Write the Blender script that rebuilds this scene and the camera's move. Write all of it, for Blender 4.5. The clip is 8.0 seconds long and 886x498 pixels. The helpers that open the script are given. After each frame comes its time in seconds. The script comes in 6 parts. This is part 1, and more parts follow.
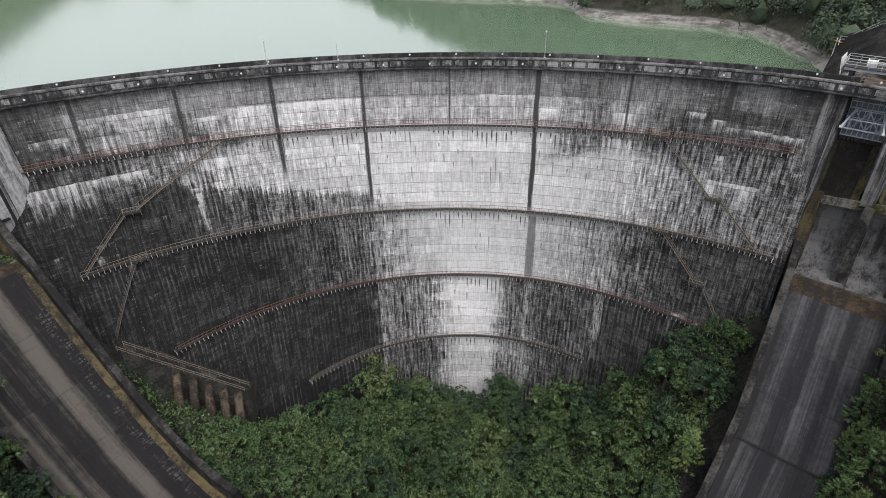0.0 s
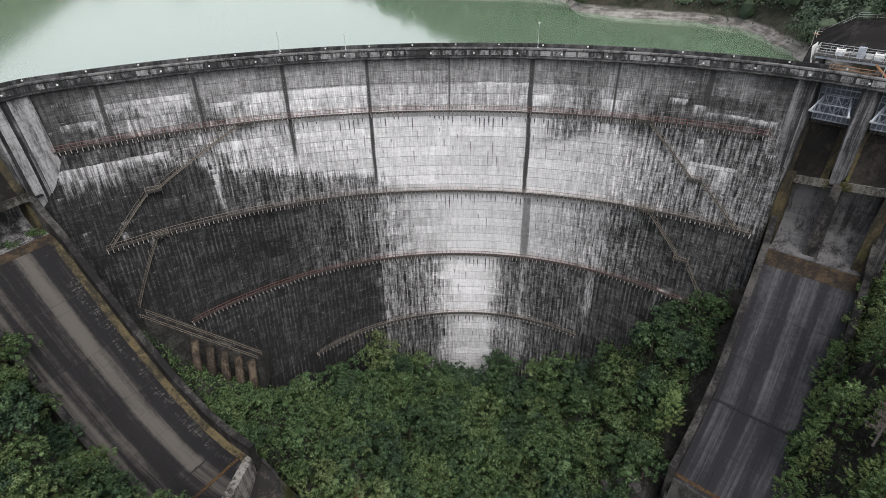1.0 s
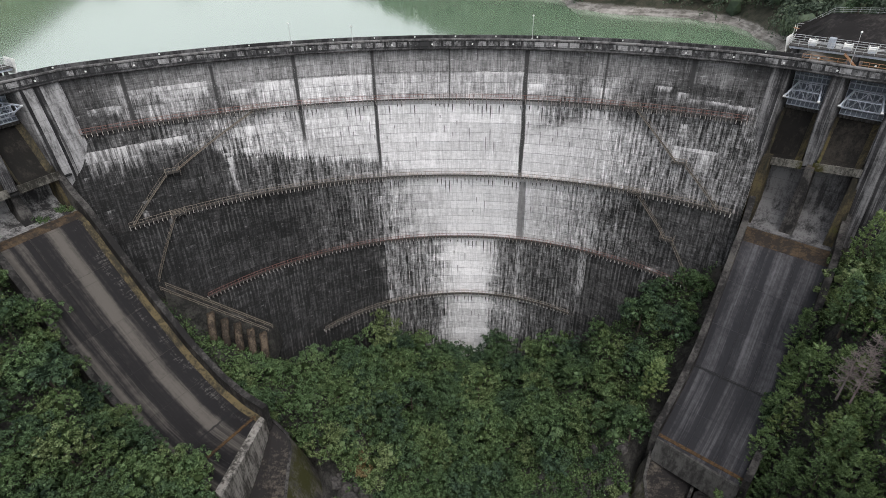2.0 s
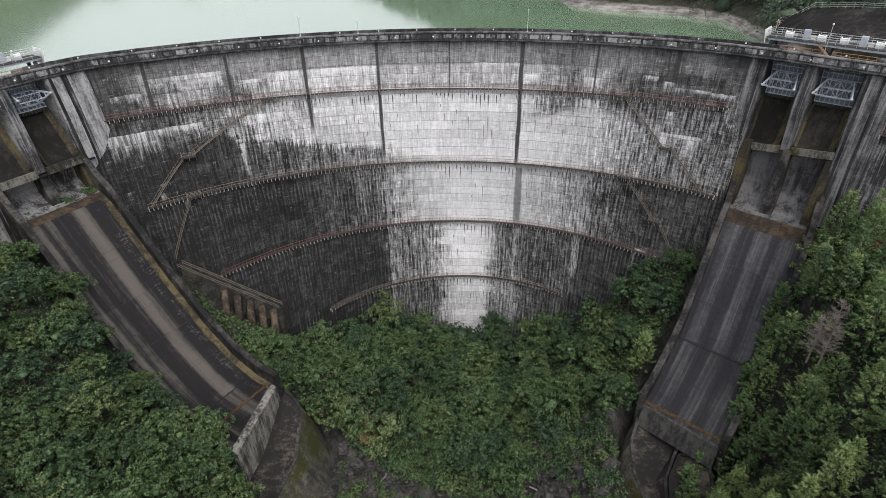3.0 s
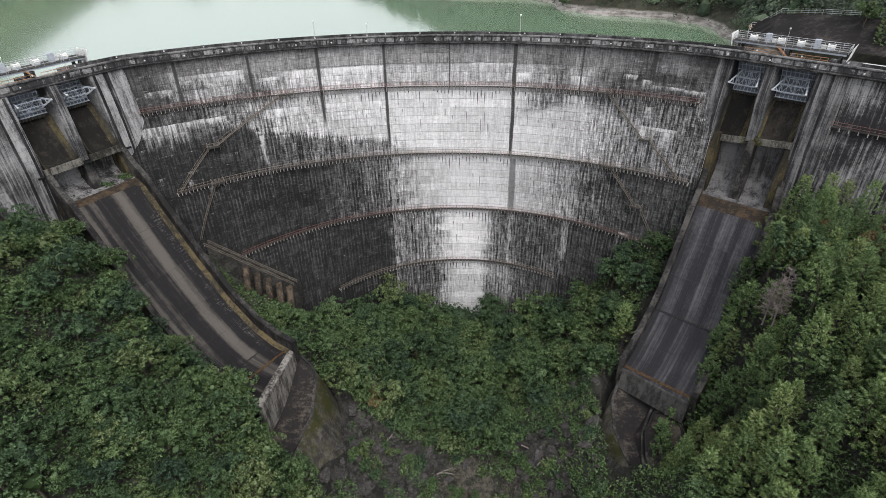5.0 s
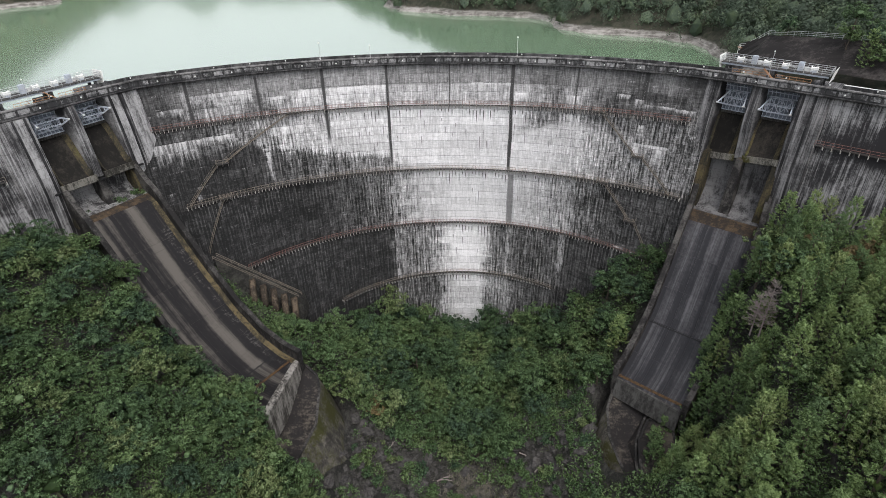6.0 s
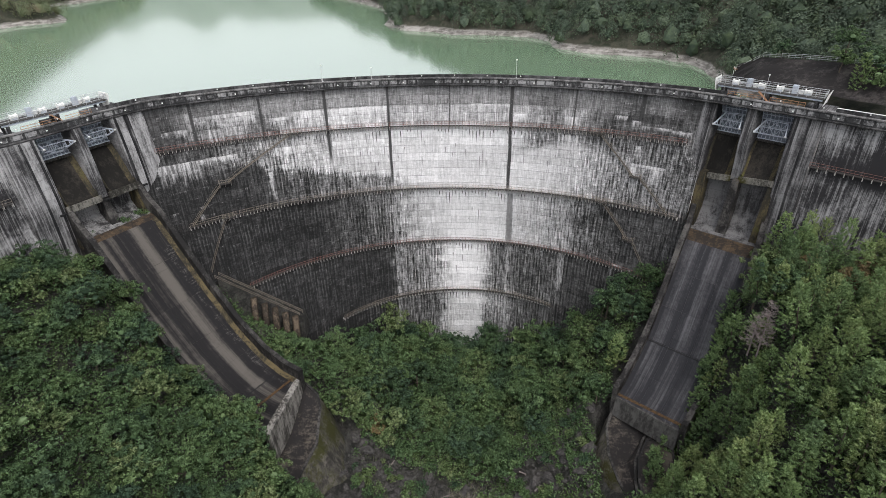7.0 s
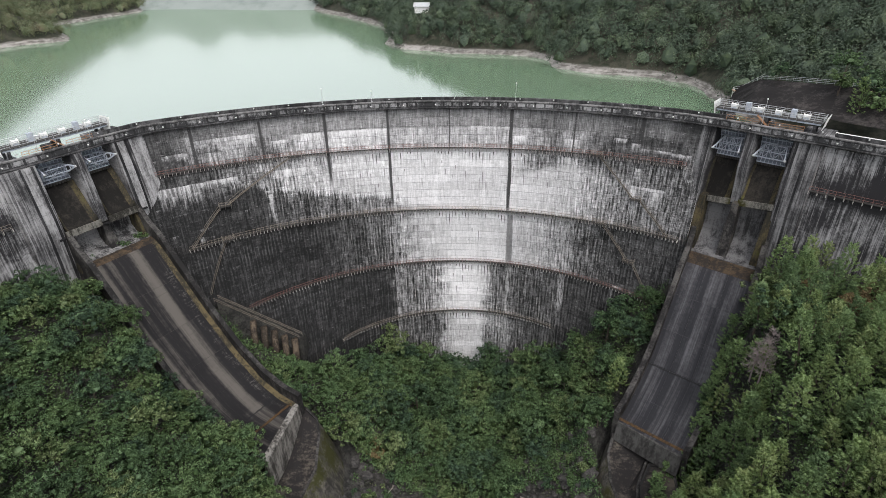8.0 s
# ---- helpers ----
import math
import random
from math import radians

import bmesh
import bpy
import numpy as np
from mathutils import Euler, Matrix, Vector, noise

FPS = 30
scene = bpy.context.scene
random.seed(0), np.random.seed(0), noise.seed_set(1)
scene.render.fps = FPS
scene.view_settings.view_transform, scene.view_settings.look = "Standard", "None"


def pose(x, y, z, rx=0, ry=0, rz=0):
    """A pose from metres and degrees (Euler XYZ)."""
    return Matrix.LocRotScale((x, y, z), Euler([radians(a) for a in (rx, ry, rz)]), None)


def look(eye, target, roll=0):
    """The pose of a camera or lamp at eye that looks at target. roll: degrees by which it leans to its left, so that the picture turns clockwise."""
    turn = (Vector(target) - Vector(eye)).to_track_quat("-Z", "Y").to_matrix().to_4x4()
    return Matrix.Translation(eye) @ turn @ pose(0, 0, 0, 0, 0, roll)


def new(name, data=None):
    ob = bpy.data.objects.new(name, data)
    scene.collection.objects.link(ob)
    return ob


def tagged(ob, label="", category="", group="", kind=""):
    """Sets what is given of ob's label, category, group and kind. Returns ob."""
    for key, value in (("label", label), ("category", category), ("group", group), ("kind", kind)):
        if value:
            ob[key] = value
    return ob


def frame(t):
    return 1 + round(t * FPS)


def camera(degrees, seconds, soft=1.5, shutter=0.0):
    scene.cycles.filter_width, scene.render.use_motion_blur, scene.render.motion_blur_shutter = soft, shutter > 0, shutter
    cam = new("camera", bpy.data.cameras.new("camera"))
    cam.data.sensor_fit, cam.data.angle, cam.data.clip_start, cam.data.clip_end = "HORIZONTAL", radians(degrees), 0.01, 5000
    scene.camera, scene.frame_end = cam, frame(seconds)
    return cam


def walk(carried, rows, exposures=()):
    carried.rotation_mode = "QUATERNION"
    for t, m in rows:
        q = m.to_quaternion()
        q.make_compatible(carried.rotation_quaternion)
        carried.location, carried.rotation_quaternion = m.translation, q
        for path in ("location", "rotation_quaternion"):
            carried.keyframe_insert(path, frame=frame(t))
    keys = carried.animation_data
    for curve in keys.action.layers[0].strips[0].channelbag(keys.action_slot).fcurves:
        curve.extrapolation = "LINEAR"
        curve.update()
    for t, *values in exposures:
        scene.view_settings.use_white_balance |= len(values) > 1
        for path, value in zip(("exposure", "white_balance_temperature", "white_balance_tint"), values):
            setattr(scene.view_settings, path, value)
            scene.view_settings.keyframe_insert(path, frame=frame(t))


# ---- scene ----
cam = camera(75.38, 8.0, soft=0.8)

PATH = [
    (0, (0.218, -0.001, 100.141), (-0.646, 8.343, 94.698), -1.33),
    (0.5, (0.720, -3.952, 100.383), (-0.159, 4.384, 94.929), -1.35),
    (1, (1.345, -7.992, 100.520), (0.446, 0.347, 95.073), -1.34),
    (1.5, (1.826, -12.092, 100.480), (0.918, -3.743, 95.052), -1.29),
    (3, (3.058, -23.815, 100.742), (2.135, -15.456, 95.331), -1.25),
    (3.5, (3.486, -27.313, 101.080), (2.557, -18.958, 95.665), -1.24),
    (4, (3.719, -30.643, 101.531), (2.796, -22.285, 96.120), -1.18),
    (4.5, (3.909, -33.695, 102.227), (2.993, -25.333, 96.820), -1.14),
    (6, (4.507, -39.875, 106.084), (3.581, -31.389, 100.876), -1.11),
    (6.5, (4.459, -40.177, 107.111), (3.535, -31.634, 101.996), -1.09),
    (7, (4.475, -40.130, 108.101), (3.545, -31.536, 103.074), -1.07),
    (7.5, (4.521, -39.627, 109.141), (3.581, -30.983, 104.201), -1.13),
    (8, (4.511, -38.749, 110.103), (3.565, -30.053, 105.258), -1.13),
]
walk(cam, [(t, look(eye, target, roll)) for t, eye, target, roll in PATH], ((0, -0.10), (4, 0.02), (8, 0.10)))

# ---- light ----
SUN_DIR = Vector((0.25, -0.55, 1.0)).normalized()      # towards the bright part of the overcast
sky = bpy.data.worlds.new("overcast_sky")
scene.world = sky
sky.use_nodes = True
wn, wl = sky.node_tree.nodes, sky.node_tree.links
wn.clear()
w_out, w_bg, w_hsv, w_sky = (wn.new("ShaderNode" + k) for k in ("OutputWorld", "Background", "HueSaturation", "TexSky"))
w_sky.sky_type, w_sky.sun_disc = "NISHITA", False
w_sky.sun_elevation = math.asin(SUN_DIR.z)
w_sky.sun_rotation = math.atan2(SUN_DIR.x, SUN_DIR.y)
w_sky.dust_density, w_sky.air_density = 2.0, 1.0
w_hsv.inputs["Saturation"].default_value = 0.21
w_bg.inputs["Strength"].default_value = 0.24
wl.new(w_sky.outputs[0], w_hsv.inputs["Color"])
wl.new(w_hsv.outputs[0], w_bg.inputs["Color"])
wl.new(w_bg.outputs[0], w_out.inputs["Surface"])
sun = new("sun", bpy.data.lights.new("sun", "SUN"))
sun.data.energy, sun.data.angle, sun.data.color = 1.45, radians(40), (1.0, 0.95, 0.90)
sun.matrix_world = look(SUN_DIR * 400, (0, 0, 0))


# ---- materials ----
class Nodes:
    """Short hand for building a node material."""

    def __init__(self, name):
        self.mat = bpy.data.materials.new(name)
        self.mat.use_nodes = True
        self.t = self.mat.node_tree
        self.bsdf = self.t.nodes["Principled BSDF"]

    def node(self, kind):
        return self.t.nodes.new("ShaderNode" + kind)

    def put(self, socket, value):
        if isinstance(value, bpy.types.NodeSocket):
            self.t.links.new(value, socket)
        elif value is not None:
            socket.default_value = value

    def math(self, op, a, b=None, c=None, clamp=False):
        n = self.node("Math")
        n.operation, n.use_clamp = op, clamp
        for i, v in enumerate((a, b, c)):
            self.put(n.inputs[i], v)
        return n.outputs[0]

    def vec(self, x, y, z=0.0):
        n = self.node("CombineXYZ")
        for i, v in enumerate((x, y, z)):
            self.put(n.inputs[i], v)
        return n.outputs[0]

    def scaled(self, v, xyz):
        n = self.node("VectorMath")
        n.operation = "MULTIPLY"
        self.put(n.inputs[0], v)
        n.inputs[1].default_value = xyz
        return n.outputs[0]

    def noise(self, v, scale=1.0, detail=4.0, rough=0.55, distort=0.0):
        n = self.node("TexNoise")
        self.put(n.inputs["Vector"], v)
        n.inputs["Scale"].default_value, n.inputs["Detail"].default_value = scale, detail
        n.inputs["Roughness"].default_value, n.inputs["Distortion"].default_value = rough, distort
        return n.outputs[0]

    def ramp(self, x, lo, hi, a=0.0, b=1.0, smooth=True):
        n = self.node("MapRange")
        n.clamp, n.interpolation_type = True, "SMOOTHSTEP" if smooth else "LINEAR"
        for i, v in enumerate((x, lo, hi, a, b)):
            self.put(n.inputs[i], v)
        return n.outputs[0]

    def mix(self, f, a, b, blend="MIX"):
        n = self.node("Mix")
        n.data_type, n.blend_type = "RGBA", blend
        self.put(n.inputs[0], f)
        for i, v in ((6, a), (7, b)):
            self.put(n.inputs[i], (*v, 1.0) if isinstance(v, tuple) and len(v) == 3 else v)
        return n.outputs[2]

    def curve(self, x, points, lo, hi, vlo, vhi):
        """A smooth curve through points (x, value), x from lo to hi."""
        n = self.node("FloatCurve")
        c = n.mapping.curves[0]
        pts = [((p - lo) / (hi - lo), (v - vlo) / (vhi - vlo)) for p, v in points]
        while len(c.points) < len(pts):
            c.points.new(0.5, 0.5)
        for q, p in zip(c.points, pts):
            q.location = p
        n.mapping.update()
        self.put(n.inputs["Value"], self.ramp(x, lo, hi, smooth=False))
        return self.math("MULTIPLY_ADD", n.outputs[0], vhi - vlo, vlo)

    def bump(self, h, strength=0.3, dist=0.1):
        n = self.node("Bump")
        n.inputs["Strength"].default_value, n.inputs["Distance"].default_value = strength, dist
        self.put(n.inputs["Height"], h)
        self.put(self.bsdf.inputs["Normal"], n.outputs[0])

    def finish(self, colour, rough=0.8, metal=0.0, spec=None):
        self.put(self.bsdf.inputs["Base Color"], (*colour, 1.0) if isinstance(colour, tuple) and len(colour) == 3 else colour)
        self.put(self.bsdf.inputs["Roughness"], rough)
        self.put(self.bsdf.inputs["Metallic"], metal)
        if spec is not None:
            self.put(self.bsdf.inputs["Specular IOR Level"], spec)
        return self.mat

    def place(self):
        return self.node("NewGeometry").outputs["Position"]

    def uv(self):
        return self.node("TexCoord").outputs["UV"]

    def split(self, v):
        n = self.node("SeparateXYZ")
        self.put(n.inputs[0], v)
        return n.outputs[0], n.outputs[1], n.outputs[2]

    def pick(self):
        return self.node("ObjectInfo").outputs["Random"]


LEVELS = (64.0, 47.6, 31.5, 16.2)          # heights of the four catwalks
JOINTS = [-5.77 + 15.0 * k for k in range(-6, 6)]
BRACKET = 0.86                             # spacing of the catwalk brackets

# lime runs that start at a lift line: from, to, height, length
LIME = ((-72.6, -67.2, 67.7, 1.7), (-66.2, -52.0, 69.9, 3.6), (-48.8, -45.0, 67.8, 3.2), (-43.8, -37.0, 68.7, 3.4), (-34.6, -20.9, 68.7, 2.6),
        (-75.6, -66.2, 60.9, 6.0), (-66.2, -57.8, 60.9, 2.0), (-49.4, -41.2, 61.0, 3.4), (-35.6, -23.0, 61.1, 1.8), (-20.6, -8.8, 62.9, 2.2), (-52.2, -50.8, 56.5, 1.6))
LIME_B = ((-51.5, -50.2, 55.6, 13.0), (-0.5, 9.2, 69.0, 1.0), (9.9, 13.2, 67.2, 2.4), (0.6, 5.8, 61.1, 1.0), (2.4, 3.8, 61.0, 5.0), (21.9, 25.0, 67.0, 4.5),
          (21.9, 25.8, 62.6, 6.0), (33.2, 36.4, 68.1, 1.2), (37.4, 39.4, 67.3, 2.8), (39.4, 46.2, 66.4, 1.0), (46.2, 50.6, 66.2, 1.2))
LIME_C = ((38.5, 46.8, 57.7, 2.6), (38.7, 40.5, 57.7, 11.0), (42.8, 45.6, 57.7, 8.0), (39.1, 40.8, 61.9, 5.5), (50.4, 51.8, 61.1, 1.0), (38.1, 40.9, 32.1, 1.8), (37.4, 38.5, 31.0, 4.0),
          (42.4, 43.3, 31.8, 1.6), (-69.5, -68.2, 49.4, 2.0), (9.4, 11.2, 17.6, 2.6), (-64.8, -63.6, 47.2, 2.4))
# how pale the face is along the crest, sheet by sheet between the catwalks
TONE_TOP = ((-80, 52), (-66, 80), (-55, 106), (-45, 116), (-36, 108), (-28, 114), (-10, 110), (8, 112), (14, 102), (27, 104), (34, 90), (39, 78), (44, 92), (48, 74), (54, 50))
TONE_BROW = ((-80, 48), (-70, 64), (-65, 96), (-56, 128), (-50, 96), (-44, 140), (-30, 158), (-20, 152), (-5, 150), (9, 148), (14, 122), (19, 112), (25, 118), (29, 84), (36, 66), (46, 66), (54, 76))
TONE_UPPER = ((-80, 46), (-66, 60), (-58, 86), (-50, 114), (-45, 150), (-37, 164), (-28, 180), (-20, 190), (-8, 198), (6, 196), (12, 180), (17, 118), (21, 126), (25, 132), (28, 94), (36, 88), (46, 88), (54, 80))
TONE_MID = ((-80, 38), (-60, 44), (-46, 68), (-36, 82), (-27, 104), (-21.5, 138), (-17, 182), (-10, 204), (0, 212), (10, 204), (20, 180), (27, 158), (32, 124), (38, 106), (45, 96), (54, 76))
TONE_LOWER = ((-80, 38), (-62, 38), (-42, 42), (-33, 66), (-22.6, 88), (-19.4, 138), (-15, 172), (-9, 194), (-2, 212), (6, 206), (12, 184), (18, 162), (22.5, 138), (27, 108), (32, 80), (39, 62), (54, 56))
TONE_DEEP = ((-80, 36), (-40, 38), (-23.0, 44), (-19.4, 94), (-16, 96), (-10, 126), (-6.5, 182), (-3, 208), (2, 200), (4.5, 140), (8, 88), (14, 74), (23, 66), (28, 52), (54, 46))
TONE_FOOT = ((-80, 36), (-24, 42), (-20, 84), (-15, 74), (-9, 104), (-6.4, 170), (-1, 192), (2.5, 196), (5, 116), (9, 124), (12, 82), (20, 66), (30, 50), (54, 44))


def mat_dam():
    """Old streaked concrete: pale wash in the middle, black growth on the flanks, lime runs, drips below the brackets."""
    m = Nodes("dam_concrete")
    mul, add, sub, mad = (lambda *q: m.math("MULTIPLY", *q)), (lambda *q: m.math("ADD", *q)), (lambda *q: m.math("SUBTRACT", *q)), (lambda *q: m.math("MULTIPLY_ADD", *q))
    mid = lambda q: sub(q, 0.5)
    uv = m.uv()
    s, z, _ = m.split(uv)
    wide = m.noise(m.scaled(uv, (0.55, 0.035, 1)), 1.0, 4.0, 0.7)
    fine = m.noise(m.scaled(uv, (1.7, 0.11, 1)), 1.0, 4.0, 0.75)
    hair = m.noise(m.scaled(uv, (4.6, 0.32, 3)), 1.0, 3.0, 0.7)
    thread = m.noise(m.scaled(uv, (9.0, 0.22, 7)), 1.0, 3.0, 0.7)
    grain = m.noise(uv, 1.8, 7.0, 0.8)
    mott = m.noise(m.scaled(uv, (0.45, 1.1, 5)), 1.0, 5.0, 0.75)
    dash = m.noise(m.scaled(uv, (0.7, 5.0, 9)), 1.0, 4.0, 0.7)
    cloud = m.noise(m.scaled(uv, (0.10, 0.15, 1)), 1.0, 5.0, 0.65)
    # lifts are two metres high, with a faint half line
    zz = mad(m.noise(m.vec(mul(s, 0.5), z, 2.0), 1.0, 3.0, 0.7), 0.10, add(z, 0.95))
    lift = m.math("FRACT", mul(zz, 0.5))
    row = m.math("FLOOR", mul(zz, 0.5))
    half_lift = m.math("FRACT", add(mul(zz, 0.5), 0.5))
    block = m.noise(m.vec(mul(s, 0.22), mul(row, 4.73)), 1.0, 5.0, 0.75)
    # streaks that start afresh at each lift and fade down it
    fresh = m.noise(m.vec(mul(s, 1.5), mul(z, 0.10), mul(row, 1.37)), 1.0, 5.0, 0.78)
    # tone of each sheet, with ragged edges between them
    sw = add(s, add(mul(mid(cloud), 7.0), add(mul(mid(fine), 3.5), mul(mid(block), 6.0))))
    tone = [m.curve(sw, [(q, v / 255.0) for q, v in tab], -80, 54, 0, 1) for tab in (TONE_FOOT, TONE_DEEP, TONE_LOWER, TONE_MID, TONE_UPPER, TONE_BROW, TONE_TOP)]
    rag = add(mul(mid(fine), 5.0), add(mul(mid(hair), 3.0), mul(mid(block), 3.0)))
    growth = m.curve(s, ((-80, 60), (-66, 57), (-57, 58.5), (-48, 56.0), (-35, 53.1), (-21.5, 51.1), (-14, 49.4), (-6, 48), (8, 49), (11, 57), (54, 57)), -80, 54, 0, 76)
    edges = ((16.2, 0.3, 0.0), (31.5, 0.3, 0.0), (47.6, 0.3, 0.0), (growth, 1.1, 1.0), (64.2, 0.4, 0.0), (68.7, 0.35, 0.22))
    val = tone[0]
    for (lv, soft, rg), nxt in zip(edges, tone[1:]):
        k = m.ramp(sub(mad(rag, rg, z), lv), -soft, soft)
        val = add(val, mul(k, sub(nxt, val)))
    # streaks are strongest where pale and black meet
    amp = m.curve(val, ((0.0, 0.24), (0.18, 0.34), (0.34, 0.90), (0.52, 0.96), (0.70, 0.48), (0.82, 0.26), (1.0, 0.2)), 0, 1, 0, 1.2)
    amp = mul(amp, mul(m.ramp(z, 64.0, 66.0, 1.0, 0.72), m.ramp(z, 68.0, 70.0, 1.0, 0.62)))
    strk = add(add(mul(mid(wide), 0.45), mul(mid(fresh), 0.85)), add(mul(mid(fine), 0.75), add(mul(mid(hair), 0.90), mul(mid(thread), 0.60))))
    flat = add(mul(mid(grain), 0.50), add(mul(mid(mott), 0.55), add(mul(mid(dash), 0.50), mul(mid(block), 0.46))))
    # the brackets above leave one dark line each
    cell = m.math("MULTIPLY_ADD", s, 1.0 / BRACKET, 0.5)
    tri = m.math("ABSOLUTE", mid(m.math("FRACT", add(cell, mul(mid(hair), 0.12)))))
    comb = mul(m.ramp(tri, 0.05, 0.42, -1.0, 0.6), m.ramp(m.noise(m.vec(m.math("FLOOR", cell), mul(z, 0.14), 3.0), 1.7, 3.0, 0.7), 0.35, 0.75, 0.0, 0.20))
    comb = mul(mul(comb, m.ramp(z, 64.0, 65.0, 1.0, 0.1)), m.ramp(val, 0.74, 0.58))
    val = add(val, mul(amp, add(strk, comb)))
    val = add(val, mul(mad(amp, 0.75, 0.25), flat))
    val = add(val, mul(mul(mid(m.pick()), 0.07), mad(val, 1.0, 0.3)))
    # lime runs
    ragged = mad(fine, 1.5, mad(hair, 0.9, mad(cloud, 0.8, -1.05)))
    gaps = m.noise(m.vec(mul(s, 0.6), mul(z, 0.05), mul(row, 2.1)), 1.0, 4.0, 0.7)
    lime_at = None
    for s0, s1, z1, run in LIME + LIME_B + LIME_C:
        e = m.math("MINIMUM", sub(s, s0), sub(s1, s))
        e = m.ramp(mad(mid(mott), 1.2, e), -0.15, 0.3)
        d = sub(z1, mad(mid(mott), 0.9, mad(mid(hair), 0.5, z)))
        f = mul(m.ramp(d, -0.03, 0.06), m.ramp(sub(mul(ragged, run), d), -0.35 * run, 0.55 * run))
        f = mul(mul(e, f), m.ramp(gaps, 0.36, 0.58, 0.30, 1.0))
        lime_at = f if lime_at is None else m.math("MAXIMUM", lime_at, f)
    seep = m.noise(m.vec(mul(s, 0.20), mul(row, 7.31)), 1.0, 5.0, 0.7)
    seep = m.ramp(add(seep, mad(sub(lift, 1.0), 0.30, mul(mid(hair), 0.40))), 0.565, 0.65)
    seep = mul(seep, m.ramp(z, 24.0, 58.0, 0.12, 0.46))
    seep = m.math("MAXIMUM", seep, mul(lime_at, m.ramp(grain, 0.22, 0.55, 0.55, 1.0)))
    pale_to = mad(val, 0.25, 0.63)
    val = add(val, mul(seep, m.math("MAXIMUM", sub(pale_to, val), 0.0)))
    # flecks of lime and short pale edges of the form boards
    fleck = mul(m.ramp(dash, 0.60, 0.68), m.ramp(mott, 0.50, 0.62))
    val = add(val, mul(mul(fleck, 0.30), m.ramp(val, 0.75, 0.35)))
    # drips below the brackets: black on the pale wall, thin and pale on the black wall
    drip = lime = None
    for i, lv in enumerate(LEVELS):
        d = sub(lv, z)
        run = m.noise(m.vec(mul(s, 0.13), 5.7 * i + 1.3), 1.0, 2.0, 0.5)
        for j, (from_, vary, longest) in enumerate(((0.7, 0.5, 2.6), (3.0, 6.0, 3.4))):
            rnd = m.node("TexWhiteNoise")
            rnd.noise_dimensions = "2D"
            m.put(rnd.inputs["Vector"], m.vec(m.math("FLOOR", cell), 11.7 * i + 3.1 * j))
            r0, r1, r2 = m.split(rnd.outputs["Color"])
            start = mad(r0, vary, from_)
            length = mul(mad(r1, longest, 0.8), m.ramp(run, 0.32, 0.64, 0.35, 1.6))
            q = m.math("DIVIDE", sub(d, start), length)
            on = mul(m.ramp(q, 0.0, 0.12), m.ramp(q, 1.0, 0.35))
            on = mul(on, m.ramp(add(run, mul(mid(r2), 0.40 + 0.3 * j)), 0.36 + 0.18 * j, 0.46 + 0.20 * j))
            width = mad(r2, 0.05, mad(hair, 0.16, 0.01))
            on = mul(on, m.ramp(sub(mul(width, m.math("POWER", on, 0.7)), tri), -0.06, 0.08))
            on = mul(on, 1.0 - 0.45 * j)
            drip = on if drip is None else m.math("MAXIMUM", drip, on)
        g = mul(m.math("GREATER_THAN", d, 0.0), m.ramp(d, 13.0, 0.5))
        lime = g if lime is None else m.math("MAXIMUM", lime, g)
    bare = m.ramp(val, 0.36, 0.60, 0.25, 1.0)
    thin = m.ramp(sub(mul(hair, 0.30), sub(0.5, tri)), -0.05, 0.10)
    thin = mul(mul(thin, lime), mul(m.ramp(val, 0.42, 0.15), m.ramp(add(cloud, mul(mid(mott), 0.9)), 0.42, 0.64)))
    val = add(val, mul(thin, 0.13))
    # dark seams along the leaking joints above, pale ones low down
    seam = pale_seam = None
    for j, wd, z0, z1 in ((-35.77, 0.75, 57.0, 73.0), (-20.77, 0.66, 50.0, 73.5), (9.23, 0.85, 47.6, 73.5), (-5.77, 0.28, 64.0, 73.5), (39.23, 0.9, 67.5, 73.5), (24.23, 0.35, 63.0, 73.0), (-50.77, 0.6, 63.0, 72.5), (-65.77, 0.7, 64.0, 73.0), (10.0, 1.5, 32.0, 46.5)):
        q = m.ramp(sub(mul(add(fine, mad(hair, 0.6, -0.3)), wd), m.math("ABSOLUTE", sub(s, j))), -0.12, 0.16)
        q = mul(q, mul(m.ramp(z, z0 - 2.0, z0 + 1.5), m.ramp(z, z1 + 0.5, z1 - 0.5)))
        q = mul(q, 0.5 if wd > 1.2 else 0.9)
        seam = q if seam is None else m.math("MAXIMUM", seam, q)
    for j, wd, z0, z1 in ((-20.9, 1.0, 5.0, 46.5), (24.6, 1.7, 20.0, 46.0), (9.9, 0.9, 12.0, 31.0), (-6.3, 0.7, 8.0, 31.0), (-66.6, 0.8, 65.5, 72.5), (-0.4, 0.4, 48.0, 63.0)):
        q = m.ramp(sub(mul(add(wide, mad(hair, 0.6, -0.3)), wd), m.math("ABSOLUTE", sub(mad(mid(wide), 0.8, s), j))), -0.25, 0.25)
        q = mul(q, mul(m.ramp(z, z0 - 4.0, z0 + 4.0), m.ramp(z, z1 + 0.5, z1 - 1.5)))
        pale_seam = q if pale_seam is None else m.math("MAXIMUM", pale_seam, q)
    val = add(val, mul(mul(pale_seam, mul(m.ramp(grain, 0.3, 0.6, 0.5, 1.0), m.ramp(add(fresh, mul(mid(hair), 0.8)), 0.36, 0.62, 0.15, 0.9))), m.math("MAXIMUM", sub(0.64, val), 0.0)))
